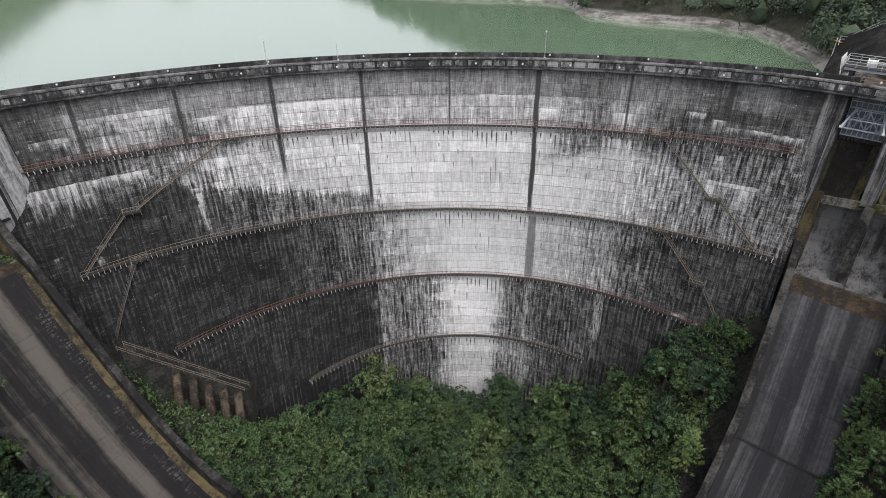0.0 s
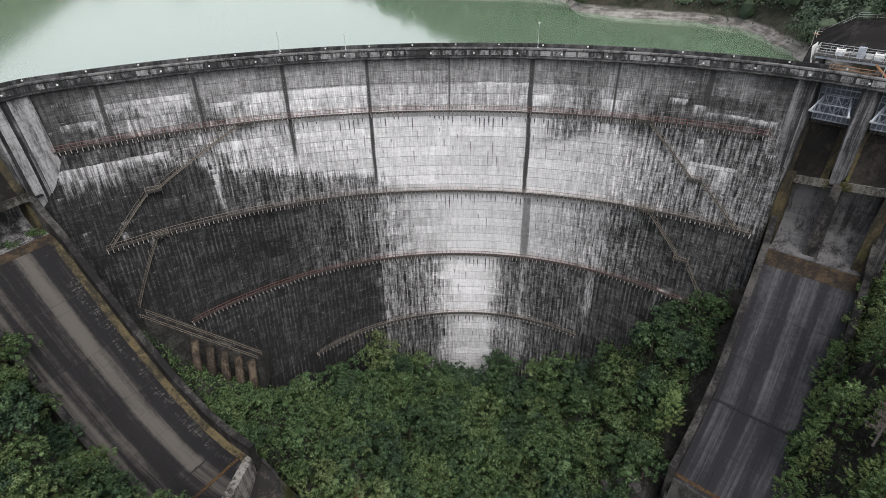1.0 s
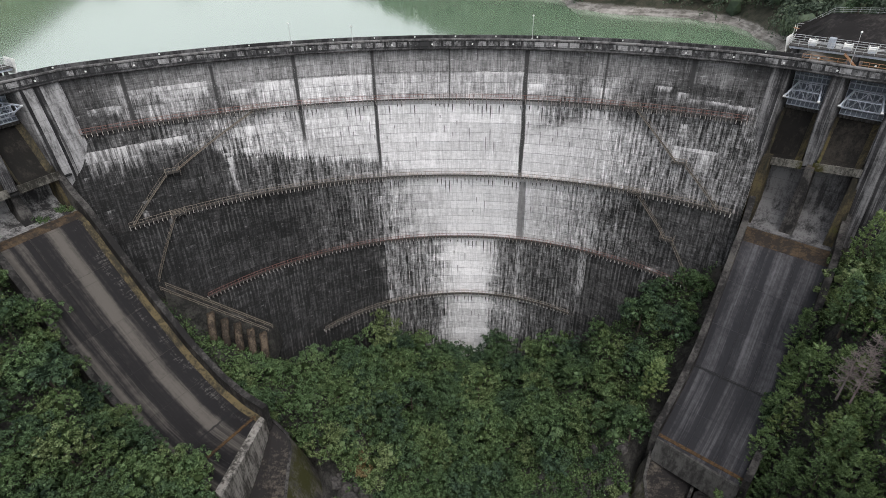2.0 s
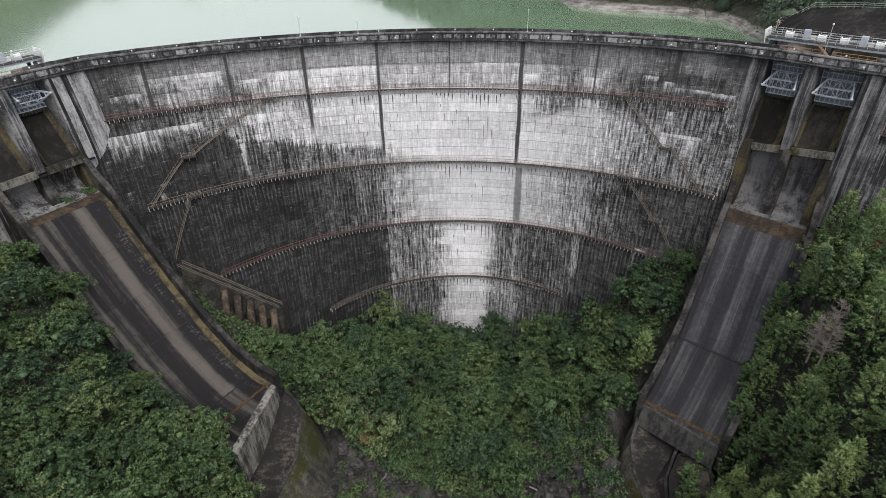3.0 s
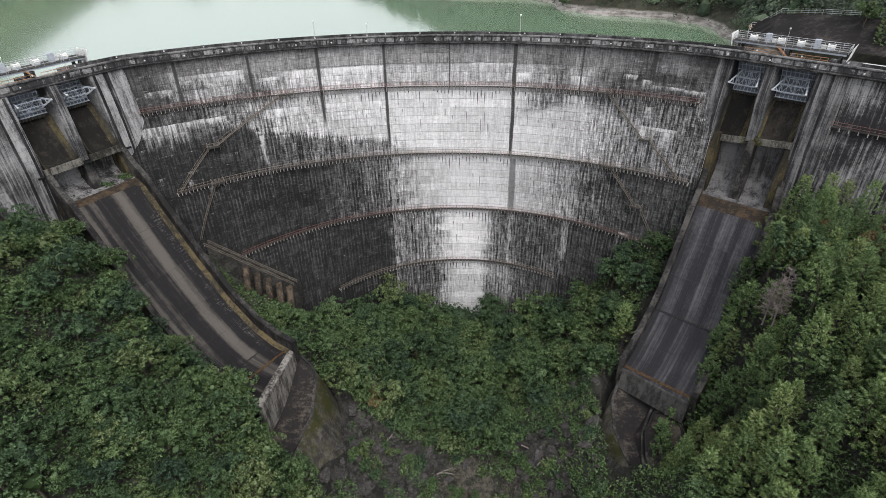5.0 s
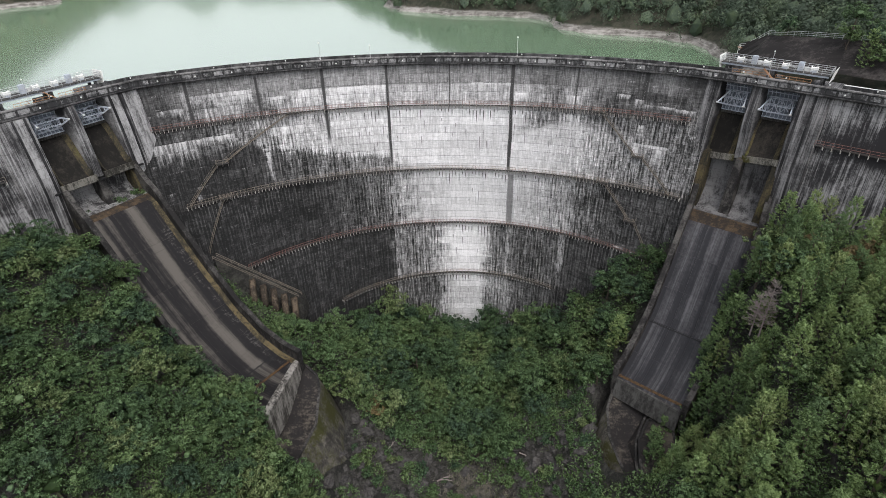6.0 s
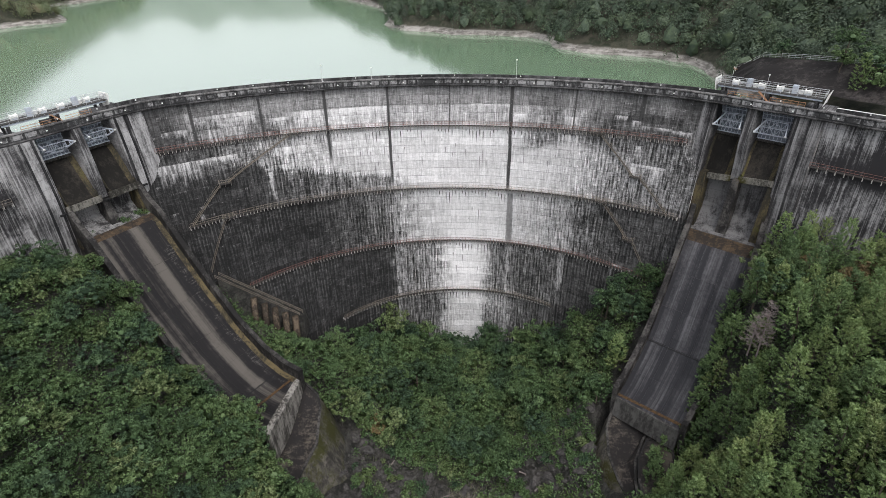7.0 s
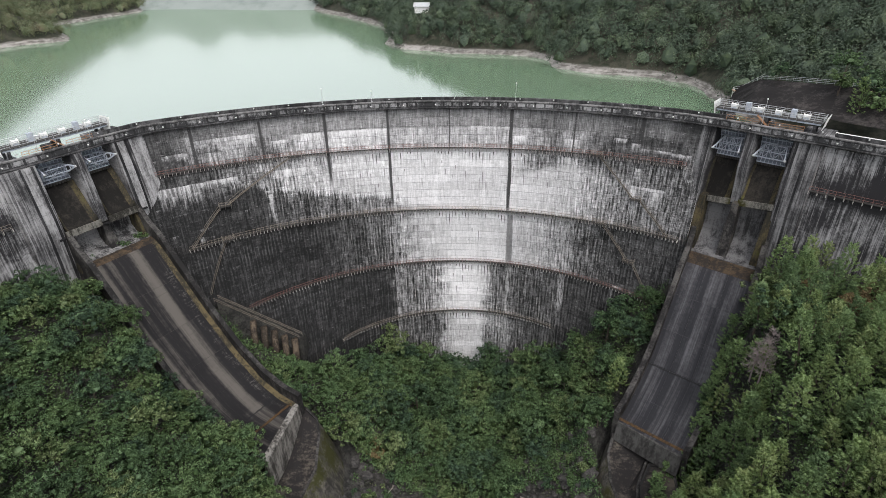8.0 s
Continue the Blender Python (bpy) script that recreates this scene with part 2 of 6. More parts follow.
    # black runs hanging from the crest beside the gates
    hang = mul(m.ramp(s, 44.0, 47.0), m.ramp(sub(mad(fine, 9.0, -2.0), sub(73.4, z)), -0.5, 1.0))
    hang = mul(hang, m.ramp(hair, 0.42, 0.56))
    line = mul(m.ramp(m.math("ABSOLUTE", mid(lift)), 0.464, 0.488), 0.46)
    line = m.math("MAXIMUM", line, mul(m.ramp(m.math("ABSOLUTE", mid(half_lift)), 0.472, 0.490), 0.16))
    broken = m.noise(m.vec(mul(s, 0.45), mul(row, 2.9), 4.0), 1.0, 5.0, 0.75)
    line = mul(line, m.ramp(broken, 0.32, 0.60))
    dark = m.math("MAXIMUM", mul(mul(drip, bare), 0.84), m.math("MAXIMUM", m.math("MAXIMUM", seam, mul(hang, 0.85)), mul(line, 0.75)))
    val = add(val, mul(dark, m.math("MINIMUM", sub(0.20, val), 0.0)))
    val = m.math("MAXIMUM", m.math("MINIMUM", val, 0.88), 0.10)
    lum = mul(m.math("POWER", val, 2.2), 1.18)
    col = m.mix(1.0, m.vec(lum, lum, lum), (1.0, 0.985, 1.0), "MULTIPLY")
    # faint rust above the catwalks
    rust = None
    for lv in LEVELS:
        q = mul(m.ramp(z, lv + 1.6, lv + 0.2), m.ramp(z, lv - 1.0, lv))
        rust = q if rust is None else m.math("MAXIMUM", rust, q)
    rust = mul(rust, m.ramp(add(mott, mul(mid(hair), 0.5)), 0.46, 0.66, 0.0, 0.55))
    col = m.mix(rust, col, m.mix(1.0, col, (0.86, 0.70, 0.62), "MULTIPLY"))
    m.bump(add(grain, mul(fine, 0.6)), 0.35, 0.08)
    return m.finish(col, 0.85, 0.0, 0.3)


def mat_concrete(name, pale, dark, amount=0.5, streak=(0.5, 0.5, 0.06), tint=(0.10, 0.085, 0.02), moss=0.0, rough=0.8, blotch=1.0, along=None, tone=()):
    """Weathered concrete with stretched stains; moss: share of green-brown growth; along: the wall's direction; tone: (height, paleness)."""
    m = Nodes(name)
    p = m.place()
    q = p
    if along:
        x, y, z = m.split(p)
        q = m.vec(m.math("MULTIPLY_ADD", x, along[0], m.math("MULTIPLY", y, along[1])), 0.0, z)
    st = m.noise(m.scaled(q, streak), 1.6, 5.0, 0.7)
    gr = m.noise(p, 2.2, 6.0, 0.7)
    cl = m.noise(p, 0.17, 4.0, 0.6)
    v = m.math("MULTIPLY_ADD", m.math("SUBTRACT", gr, 0.5), 0.5 * blotch, m.math("MULTIPLY_ADD", m.math("SUBTRACT", cl, 0.5), 0.9 * blotch, st))
    v = m.math("MULTIPLY_ADD", m.math("SUBTRACT", m.pick(), 0.5), 0.1, v)
    hair = m.noise(m.scaled(q, (4.0, 4.0, 0.25)), 1.0, 3.0, 0.7)
    if tone:
        v = m.math("ADD", v, m.curve(m.math("MULTIPLY_ADD", m.math("SUBTRACT", hair, 0.5), 4.0, m.split(p)[2]), tone, tone[0][0], tone[-1][0], -0.5, 0.5))
    v = m.math("MULTIPLY_ADD", m.math("SUBTRACT", hair, 0.5), 0.35, v)
    col = m.mix(m.ramp(v, amount - 0.17, amount + 0.20), dark, pale)
    _, _, z = m.split(p)
    lift = m.math("ABSOLUTE", m.math("SUBTRACT", m.math("FRACT", m.math("MULTIPLY_ADD", gr, 0.012, m.math("MULTIPLY", z, 0.5))), 0.5))
    col = m.mix(m.math("MULTIPLY", m.ramp(lift, 0.475, 0.492), m.ramp(st, 0.35, 0.6, 0.1, 0.55)), col, dark)
    if moss:
        g = m.ramp(m.math("ADD", cl, m.math("MULTIPLY", m.math("SUBTRACT", gr, 0.5), 0.5)), 0.72 - moss * 0.4, 0.9 - moss * 0.4)
        col = m.mix(g, col, tint)
    m.bump(gr, 0.4, 0.06)
    return m.finish(col, rough, 0.0, 0.2)


def mat_chute(name, tones, pale, dark, band, wet=99.0):
    """Spillway floor: long stripes down the fall (tones: place across, paleness), scars and silt. UV: across, along, in metres."""
    m = Nodes(name)
    uv = m.uv()
    v, u, _ = m.split(uv)
    wav = m.noise(m.scaled(uv, (0.3, 0.05, 1)), 1.0, 3.0)
    tone = m.curve(m.math("ADD", v, m.math("MULTIPLY_ADD", wav, 1.2, -0.6)), tones, -8, 8, 0, 1)
    st = m.noise(m.scaled(uv, (1.1, 0.018, 1)), 1.0, 4.0, 0.65)
    fn = m.noise(m.scaled(uv, (4.0, 0.06, 1)), 1.0, 4.0, 0.7)
    gr = m.noise(m.scaled(uv, (1.2, 1.0, 1)), 1.3, 6.0, 0.72)
    cl = m.noise(m.scaled(uv, (0.18, 0.07, 1)), 1.0, 4.0, 0.6)
    k = tone
    for t, q in ((st, 0.95), (fn, 0.5), (gr, 0.55), (cl, 0.9)):
        k = m.math("MULTIPLY_ADD", m.math("SUBTRACT", t, 0.5), q, k)
    k = m.math("MULTIPLY_ADD", m.math("SUBTRACT", m.pick(), 0.5), 0.10, k)
    col = m.mix(m.ramp(k, 0.16, 0.82), dark, pale)
    patch = m.noise(m.scaled(uv, (0.5, 0.35, 1)), 1.0, 4.0, 0.6)
    dash = m.noise(m.scaled(uv, (0.9, 3.0, 1)), 1.0, 4.0, 0.7)
    scar = m.math("MULTIPLY", m.ramp(patch, 0.47, 0.57), m.ramp(dash, 0.49, 0.58))
    inside = m.math("MULTIPLY", m.ramp(v, band[0] - 0.4, band[0] + 0.4), m.ramp(v, band[1] + 0.4, band[1] - 0.4))
    scar = m.math("MULTIPLY", scar, m.math("MULTIPLY", inside, m.ramp(fn, 0.40, 0.55)))
    col = m.mix(m.math("MULTIPLY", scar, 0.42), col, (0.20, 0.19, 0.18))
    # the lower reach stays wet below one step in the slab
    reach = m.math("MULTIPLY_ADD", m.math("SUBTRACT", gr, 0.5), 0.8, u)
    col = m.mix(m.math("MULTIPLY", m.ramp(reach, wet, wet + 0.3), m.ramp(st, 0.62, 0.42, 0.05, 0.7)), col, dark)
    col = m.mix(m.math("MULTIPLY", m.ramp(m.math("ABSOLUTE", m.math("SUBTRACT", reach, wet)), 0.35, 0.1), 0.85), col, (0.012, 0.012, 0.013))
    seam = m.math("ABSOLUTE", m.math("SUBTRACT", m.math("FRACT", m.math("MULTIPLY_ADD", u, 1.0 / 9.0, 0.22)), 0.5))
    col = m.mix(m.math("MULTIPLY", m.ramp(seam, 0.488, 0.494), 0.18), col, (0.018, 0.017, 0.017))
    m.bump(m.math("ADD", gr, m.math("MULTIPLY", scar, 0.4)), 0.4, 0.06)
    return m.finish(col, 0.7, 0.0, 0.2)


def mat_plain(name, colour, rough=0.5, metal=0.0, var=0.25, scale=3.0, dirt=(0.05, 0.045, 0.04)):
    m = Nodes(name)
    p = m.place()
    k = m.math("ADD", m.math("MULTIPLY", m.noise(p, scale, 5.0, 0.65), 0.6), m.math("MULTIPLY", m.noise(p, scale * 0.15, 3.0), 0.4))
    col = m.mix(m.math("MULTIPLY", m.ramp(k, 0.42, 0.72), var * 2.0, clamp=True), colour, dirt)
    m.bump(k, 0.15, 0.02)
    return m.finish(col, rough, metal)


def mat_leaf(name, shades, spread=1.0):
    """Foliage: a hue for each tree and patch of wood, a lightness for each leaf."""
    m = Nodes(name)
    isl = m.node("NewGeometry").outputs["Random Per Island"]
    big = m.noise(m.place(), 0.16, 4.0, 0.6)
    tuft = m.noise(m.place(), 1.3, 3.0, 0.6)
    k = m.math("MULTIPLY_ADD", m.math("SUBTRACT", big, 0.5), 1.5, m.math("MULTIPLY_ADD", m.math("SUBTRACT", m.pick(), 0.5), 0.85, 0.5), clamp=True)
    k = m.math("MULTIPLY_ADD", m.math("SUBTRACT", tuft, 0.5), 0.7, k, clamp=True)
    n = m.node("ValToRGB")
    n.color_ramp.elements[0].color, n.color_ramp.elements[1].color = (*shades[0], 1), (*shades[-1], 1)
    for i, c in enumerate(shades[1:-1]):
        e = n.color_ramp.elements.new((i + 1) / (len(shades) - 1))
        e.color = (*c, 1)
    m.put(n.inputs[0], k)
    lit = m.math("POWER", m.math("MULTIPLY_ADD", isl, 1.0 * spread, 1.0 - 0.5 * spread), 1.6)
    hs = m.node("HueSaturation")
    m.put(hs.inputs["Color"], n.outputs[0])
    m.put(hs.inputs["Value"], lit)
    m.put(hs.inputs["Saturation"], m.math("MULTIPLY_ADD", isl, -0.35, 1.12))
    return m.finish(hs.outputs[0], 0.75, 0.0, 0.15)


def mat_water():
    m = Nodes("lake_water")
    p = m.place()
    big = m.noise(m.scaled(p, (0.012, 0.012, 1)), 1.0, 3.0)
    col = m.mix(m.ramp(big, 0.35, 0.65), (0.172, 0.258, 0.166), (0.187, 0.276, 0.181))
    m.bsdf.inputs["IOR"].default_value = 5.8
    return m.finish(col, 0.10)


def mat_hill():
    """Hillside soil with a bleached band of rock between the high and the low water line."""
    m = Nodes("hill_soil")
    p = m.place()
    _, _, z = m.split(p)
    k = m.noise(p, 0.3, 7.0, 0.7)
    l = m.noise(m.scaled(p, (0.1, 0.1, 2.2)), 1.0, 5.0, 0.7)
    rock = m.mix(m.ramp(m.math("ADD", m.math("MULTIPLY", k, 0.6), m.math("MULTIPLY", l, 0.4)), 0.40, 0.60), (0.11, 0.10, 0.09), (0.34, 0.32, 0.30))
    soil = m.mix(m.ramp(k, 0.4, 0.62), (0.016, 0.022, 0.010), (0.055, 0.05, 0.036))
    edge = m.math("MULTIPLY_ADD", m.math("SUBTRACT", k, 0.5), 3.0, z)
    m.bump(k, 0.8, 0.4)
    return m.finish(m.mix(m.ramp(edge, 66.5, 67.3), rock, soil), 0.9)


def mat_ground():
    m = Nodes("valley_soil")
    p = m.place()
    k = m.noise(p, 0.35, 6.0, 0.7)
    g = m.noise(p, 2.4, 7.0, 0.78)
    k = m.math("MULTIPLY_ADD", m.math("SUBTRACT", g, 0.5), 0.9, k)
    col = m.mix(m.ramp(k, 0.4, 0.66), (0.016, 0.015, 0.014), (0.075, 0.069, 0.064))
    col = m.mix(m.math("MULTIPLY", m.ramp(g, 0.45, 0.7), 0.5), col, (0.024, 0.034, 0.014))
    m.bump(m.math("ADD", k, g), 1.0, 0.5)
    return m.finish(col, 0.9)


def mat_rock(name, pale, dark, scale=0.5):
    m = Nodes(name)
    p = m.place()
    k = m.noise(p, scale, 8.0, 0.72)
    l = m.noise(m.scaled(p, (0.3, 0.3, 2.0)), scale, 6.0, 0.7)
    col = m.mix(m.ramp(m.math("ADD", m.math("MULTIPLY", k, 0.6), m.math("MULTIPLY", l, 0.4)), 0.38, 0.62), dark, pale)
    m.bump(k, 0.8, 0.25)
    return m.finish(col, 0.85)


DAM = mat_dam()
CREST = mat_concrete("crest_concrete", (0.125, 0.123, 0.126), (0.026, 0.026, 0.027), 0.56, (0.5, 0.5, 0.25))
COPING = mat_concrete("coping_concrete", (0.20, 0.195, 0.195), (0.05, 0.049, 0.05), 0.50, (0.5, 0.5, 0.25))
PANEL = mat_concrete("parapet_panel_concrete", (0.36, 0.355, 0.36), (0.042, 0.042, 0.044), 0.54, (0.5, 0.5, 0.3))
WALL_W, WALL_E = (0.465, 0.885), (0.815, -0.58)      # directions along the two spillway walls
PIER_W = mat_concrete("west_pier_concrete", (0.34, 0.335, 0.34), (0.028, 0.027, 0.029), 0.53, (1.0, 1.0, 0.03), blotch=0.5, along=WALL_W)
PIER_E = mat_concrete("east_pier_concrete", (0.25, 0.246, 0.25), (0.030, 0.029, 0.031), 0.55, (1.0, 1.0, 0.03), blotch=0.5, along=WALL_E)
BLOCKWALL_W = mat_concrete("west_abutment_concrete", (0.40, 0.395, 0.40), (0.022, 0.021, 0.023), 0.60, (1.1, 1.1, 0.04), blotch=0.7, along=WALL_W, tone=((20, -0.05), (52, -0.06), (56, 0.10), (59, -0.02), (64, -0.06), (68, 0.14), (74, 0.18)))
BLOCKWALL_E = mat_concrete("east_abutment_concrete", (0.33, 0.325, 0.33), (0.024, 0.023, 0.025), 0.60, (1.2, 1.2, 0.04), blotch=0.7, along=WALL_E, tone=((20, 0.0), (50, 0.0), (57, 0.04), (61, 0.06), (63.5, -0.08), (68, -0.10), (70, 0.04), (74, 0.14)))
FACEWEST = mat_concrete("pale_stained_concrete", (0.25, 0.245, 0.245), (0.026, 0.025, 0.026), 0.50, (0.35, 0.35, 0.05), blotch=1.0)
FACEEAST = mat_concrete("grey_stained_concrete", (0.145, 0.142, 0.145), (0.028, 0.027, 0.028), 0.43, (0.5, 0.5, 0.05), blotch=0.8)
# black for the pier strips; under the lips it paints the shadow gap
SLOT = mat_concrete("black_stained_slot_and_lip_shade", (0.045, 0.044, 0.046), (0.014, 0.014, 0.015), 0.5, (0.5, 0.5, 0.1))
PALESTRIP = mat_concrete("pale_washed_concrete", (0.36, 0.355, 0.36), (0.07, 0.068, 0.07), 0.47, (0.6, 0.6, 0.03), blotch=0.6)
LIPBEAM = mat_concrete("mossy_lip_concrete", (0.20, 0.19, 0.17), (0.03, 0.028, 0.024), 0.50, (0.8, 0.8, 0.4), (0.045, 0.042, 0.012), 0.35)
CHUTE_WEST = mat_chute("west_chute_concrete", ((-8, 0.3), (-7, 0.62), (-5.8, 0.60), (-4.8, 0.22), (-3.8, 0.42), (-2.8, 0.18), (-0.8, 0.20), (0.0, 0.50), (1.2, 0.78), (2.2, 0.62), (3.3, 0.14), (5.2, 0.10), (6.6, 0.12), (8, 0.2)), (0.104, 0.094, 0.084), (0.013, 0.012, 0.013), (4.0, 6.0), 48.5)
CHUTE_EAST = mat_chute("east_chute_concrete", ((-8, 0.15), (-6.0, 0.22), (-4.6, 0.40), (-3.2, 0.26), (-1.6, 0.16), (-0.2, 0.5), (1.2, 0.34), (2.6, 0.24), (3.8, 0.46), (5.4, 0.3), (8, 0.16)), (0.112, 0.110, 0.118), (0.022, 0.022, 0.026), (12.0, 12.5), 31.5)
CHUTEWALL = mat_concrete("training_wall_concrete", (0.085, 0.080, 0.076), (0.016, 0.015, 0.015), 0.56, (0.4, 0.4, 0.2), (0.055, 0.04, 0.015), 0.15)
OCHRE = mat_concrete("algae_stained_concrete", (0.085, 0.068, 0.036), (0.024, 0.022, 0.017), 0.54, (0.6, 0.6, 0.1), (0.06, 0.065, 0.015), 0.3)
SILT = mat_concrete("ochre_silt", (0.125, 0.098, 0.052), (0.034, 0.030, 0.022), 0.46, (0.6, 0.6, 0.1))
RUSTLIP = mat_concrete("rust_stained_concrete", (0.10, 0.058, 0.026), (0.035, 0.024, 0.016), 0.45, (1.2, 1.2, 0.3))
SILL = mat_concrete("wet_sill_concrete", (0.036, 0.031, 0.026), (0.010, 0.009, 0.008), 0.58, (0.5, 0.5, 0.12))
ENDGREY = mat_concrete("grey_end_concrete", (0.085, 0.083, 0.08), (0.028, 0.027, 0.026), 0.5, (0.6, 0.6, 0.2))
BRINK = mat_concrete("rusty_brink_concrete", (0.085, 0.058, 0.034), (0.026, 0.021, 0.018), 0.5, (0.6, 0.6, 0.3), (0.05, 0.05, 0.015), 0.3)
MOSSY = mat_concrete("mossy_concrete", (0.13, 0.12, 0.105), (0.035, 0.033, 0.03), 0.5, (0.5, 0.5, 0.15), (0.040, 0.041, 0.014), 0.62)
APRON = mat_concrete("apron_concrete", (0.095, 0.082, 0.068), (0.018, 0.016, 0.016), 0.60, (0.15, 0.4, 0.4), (0.03, 0.034, 0.01), 0.2, blotch=1.4)
LIMEWALL = mat_concrete("lime_washed_concrete", (0.27, 0.255, 0.235), (0.045, 0.042, 0.038), 0.5, (0.8, 0.8, 0.10))
GATE = mat_plain("grey_gate_paint", (0.46, 0.50, 0.57), 0.5, 0.0, 0.25, 2.0, (0.10, 0.10, 0.11))
GATEDARK = mat_plain("dark_gate_skin", (0.17, 0.195, 0.235), 0.55, 0.0, 0.3, 1.5, (0.07, 0.07, 0.075))
GALV = mat_plain("galvanised_steel", (0.55, 0.56, 0.57), 0.45, 0.3, 0.15)
DECK = mat_plain("dark_deck_steel", (0.035, 0.033, 0.031), 0.7, 0.0, 0.3)
STRUT = mat_plain("pale_bracket_steel", (0.50, 0.485, 0.46), 0.6, 0.0, 0.3, 1.5, (0.12, 0.09, 0.07))
RAILRED = mat_plain("red_primer_rail", (0.19, 0.085, 0.07), 0.6, 0.0, 0.2)
RAILCREAM = mat_plain("cream_rail_paint", (0.22, 0.19, 0.155), 0.6, 0.0, 0.4, 1.5, (0.10, 0.075, 0.06))
RAILORANGE = mat_plain("orange_rail_paint", (0.40, 0.22, 0.12), 0.55, 0.0, 0.2)
WHITE = mat_plain("white_lamp_enamel", (0.80, 0.80, 0.78), 0.4, 0.0, 0.08)
BRIGHTPAD = mat_plain("pale_pavement_paint", (0.72, 0.72, 0.70), 0.6, 0.0, 0.12, 1.0, (0.35, 0.34, 0.33))
ROAD = mat_plain("crest_asphalt", (0.085, 0.083, 0.08), 0.9, 0.0, 0.3, 1.2)
WATER = mat_water()
SOIL = mat_ground()
HILL = mat_hill()
ROCK = mat_rock("valley_rock", (0.085, 0.078, 0.075), (0.016, 0.015, 0.015), 2.2)
# far wood paled towards grey: the haze is put into the base colour
PAINTED_MIST = mat_plain("wood_with_painted_mist", (0.25, 0.28, 0.265), 0.95, 0.0, 0.4, 0.12, (0.14, 0.17, 0.155))
BARK = mat_plain("bark", (0.085, 0.065, 0.05), 0.9, 0.0, 0.3, 4.0)
DEADWOOD = mat_plain("bleached_dead_wood", (0.22, 0.185, 0.18), 0.85, 0.0, 0.2, 3.0, (0.16, 0.12, 0.11))
LEAF = mat_leaf("broadleaf_green", ((0.031, 0.058, 0.034), (0.043, 0.077, 0.033), (0.056, 0.098, 0.036), (0.071, 0.113, 0.039), (0.092, 0.121, 0.046)), 1.25)
LEAFCEDAR = mat_leaf("conifer_green", ((0.064, 0.106, 0.044), (0.086, 0.140, 0.050), (0.112, 0.172, 0.057), (0.130, 0.186, 0.060), (0.146, 0.184, 0.064)), 0.9)
LEAFRUST = mat_leaf("withered_leaves", ((0.060, 0.050, 0.022), (0.110, 0.075, 0.030), (0.14, 0.105, 0.045)))
# far foliage, lighter and greyer than LEAF: distance haze mixed into its greens
LEAFFAR = mat_leaf("haze_paled_hillside_green", ((0.052, 0.074, 0.052), (0.072, 0.100, 0.058), (0.098, 0.126, 0.066), (0.130, 0.142, 0.076), (0.150, 0.126, 0.082)), 0.6)
DRYREED = mat_leaf("dry_reed_stems", ((0.085, 0.075, 0.060), (0.140, 0.125, 0.105), (0.20, 0.18, 0.155)))
GRASS = mat_leaf("valley_grass", ((0.045, 0.065, 0.028), (0.080, 0.105, 0.045), (0.140, 0.150, 0.080)))


# ---- geometry helpers ----
def link_mesh(name, bm, material, smooth=False):
    me = bpy.data.meshes.new(name)
    bmesh.ops.recalc_face_normals(bm, faces=bm.faces[:])
    bm.to_mesh(me)
    bm.free()
    for m in material if isinstance(material, (list, tuple)) else [material]:
        me.materials.append(m)
    if smooth:
        me.polygons.foreach_set("use_smooth", [True] * len(me.polygons))
    return new(name, me)


def part(name, bm, material, parent, label="", smooth=False):
    """One mesh object under a thing or under a part."""
    ob = link_mesh(name, bm, material, smooth)
    ob.parent = parent
    ob.matrix_parent_inverse = parent.matrix_world.inverted() if parent else Matrix()
    return tagged(ob, label)


def thing(name, at, label, category, group="", kind=""):
    ob = new(name)
    ob.empty_display_size = 0.5
    ob.matrix_world = Matrix.Translation(at)
    return tagged(ob, label, category, group, kind)


def hexa(bm, p):
    """A solid from eight corners: four below, four above, in the same order round."""
    v = [bm.verts.new(q) for q in p]
    for f in ((3, 2, 1, 0), (4, 5, 6, 7), (0, 1, 5, 4), (1, 2, 6, 5), (2, 3, 7, 6), (3, 0, 4, 7)):
        bm.faces.new([v[i] for i in f])
    return v


def box(bm, c, size, m=Matrix()):
    x, y, z = (q / 2 for q in size)
    c = Vector(c)
    hexa(bm, [m @ (c + Vector(q)) for q in ((-x, -y, -z), (x, -y, -z), (x, y, -z), (-x, y, -z), (-x, -y, z), (x, -y, z), (x, y, z), (-x, y, z))])


def bar(bm, a, b, r, sides=6, r2=None):
    """A round bar from a to b, tapering to r2."""
    a, b = Vector(a), Vector(b)
    q = (b - a).to_track_quat("Z", "Y")
    r2 = r if r2 is None else r2
    rings = []
    for p, rr in ((a, r), (b, r2)):
        rings.append([bm.verts.new(p + q @ Vector((rr * math.cos(6.2832 * i / sides), rr * math.sin(6.2832 * i / sides), 0))) for i in range(sides)])
    for i in range(sides):
        bm.faces.new((rings[0][i], rings[0][(i + 1) % sides], rings[1][(i + 1) % sides], rings[1][i]))
    bm.faces.new(rings[0][::-1])
    bm.faces.new(rings[1])


def beam(bm, a, b, wide, high, up=(0, 0, 1)):
    """A square bar from a to b."""
    a, b, up = Vector(a), Vector(b), Vector(up)
    f = (b - a).normalized()
    s = f.cross(up).normalized() * wide / 2
    u = s.cross(f).normalized() * high / 2
    hexa(bm, [a - s - u, a + s - u, a + s + u, a - s + u, b - s - u, b + s - u, b + s + u, b - s + u])


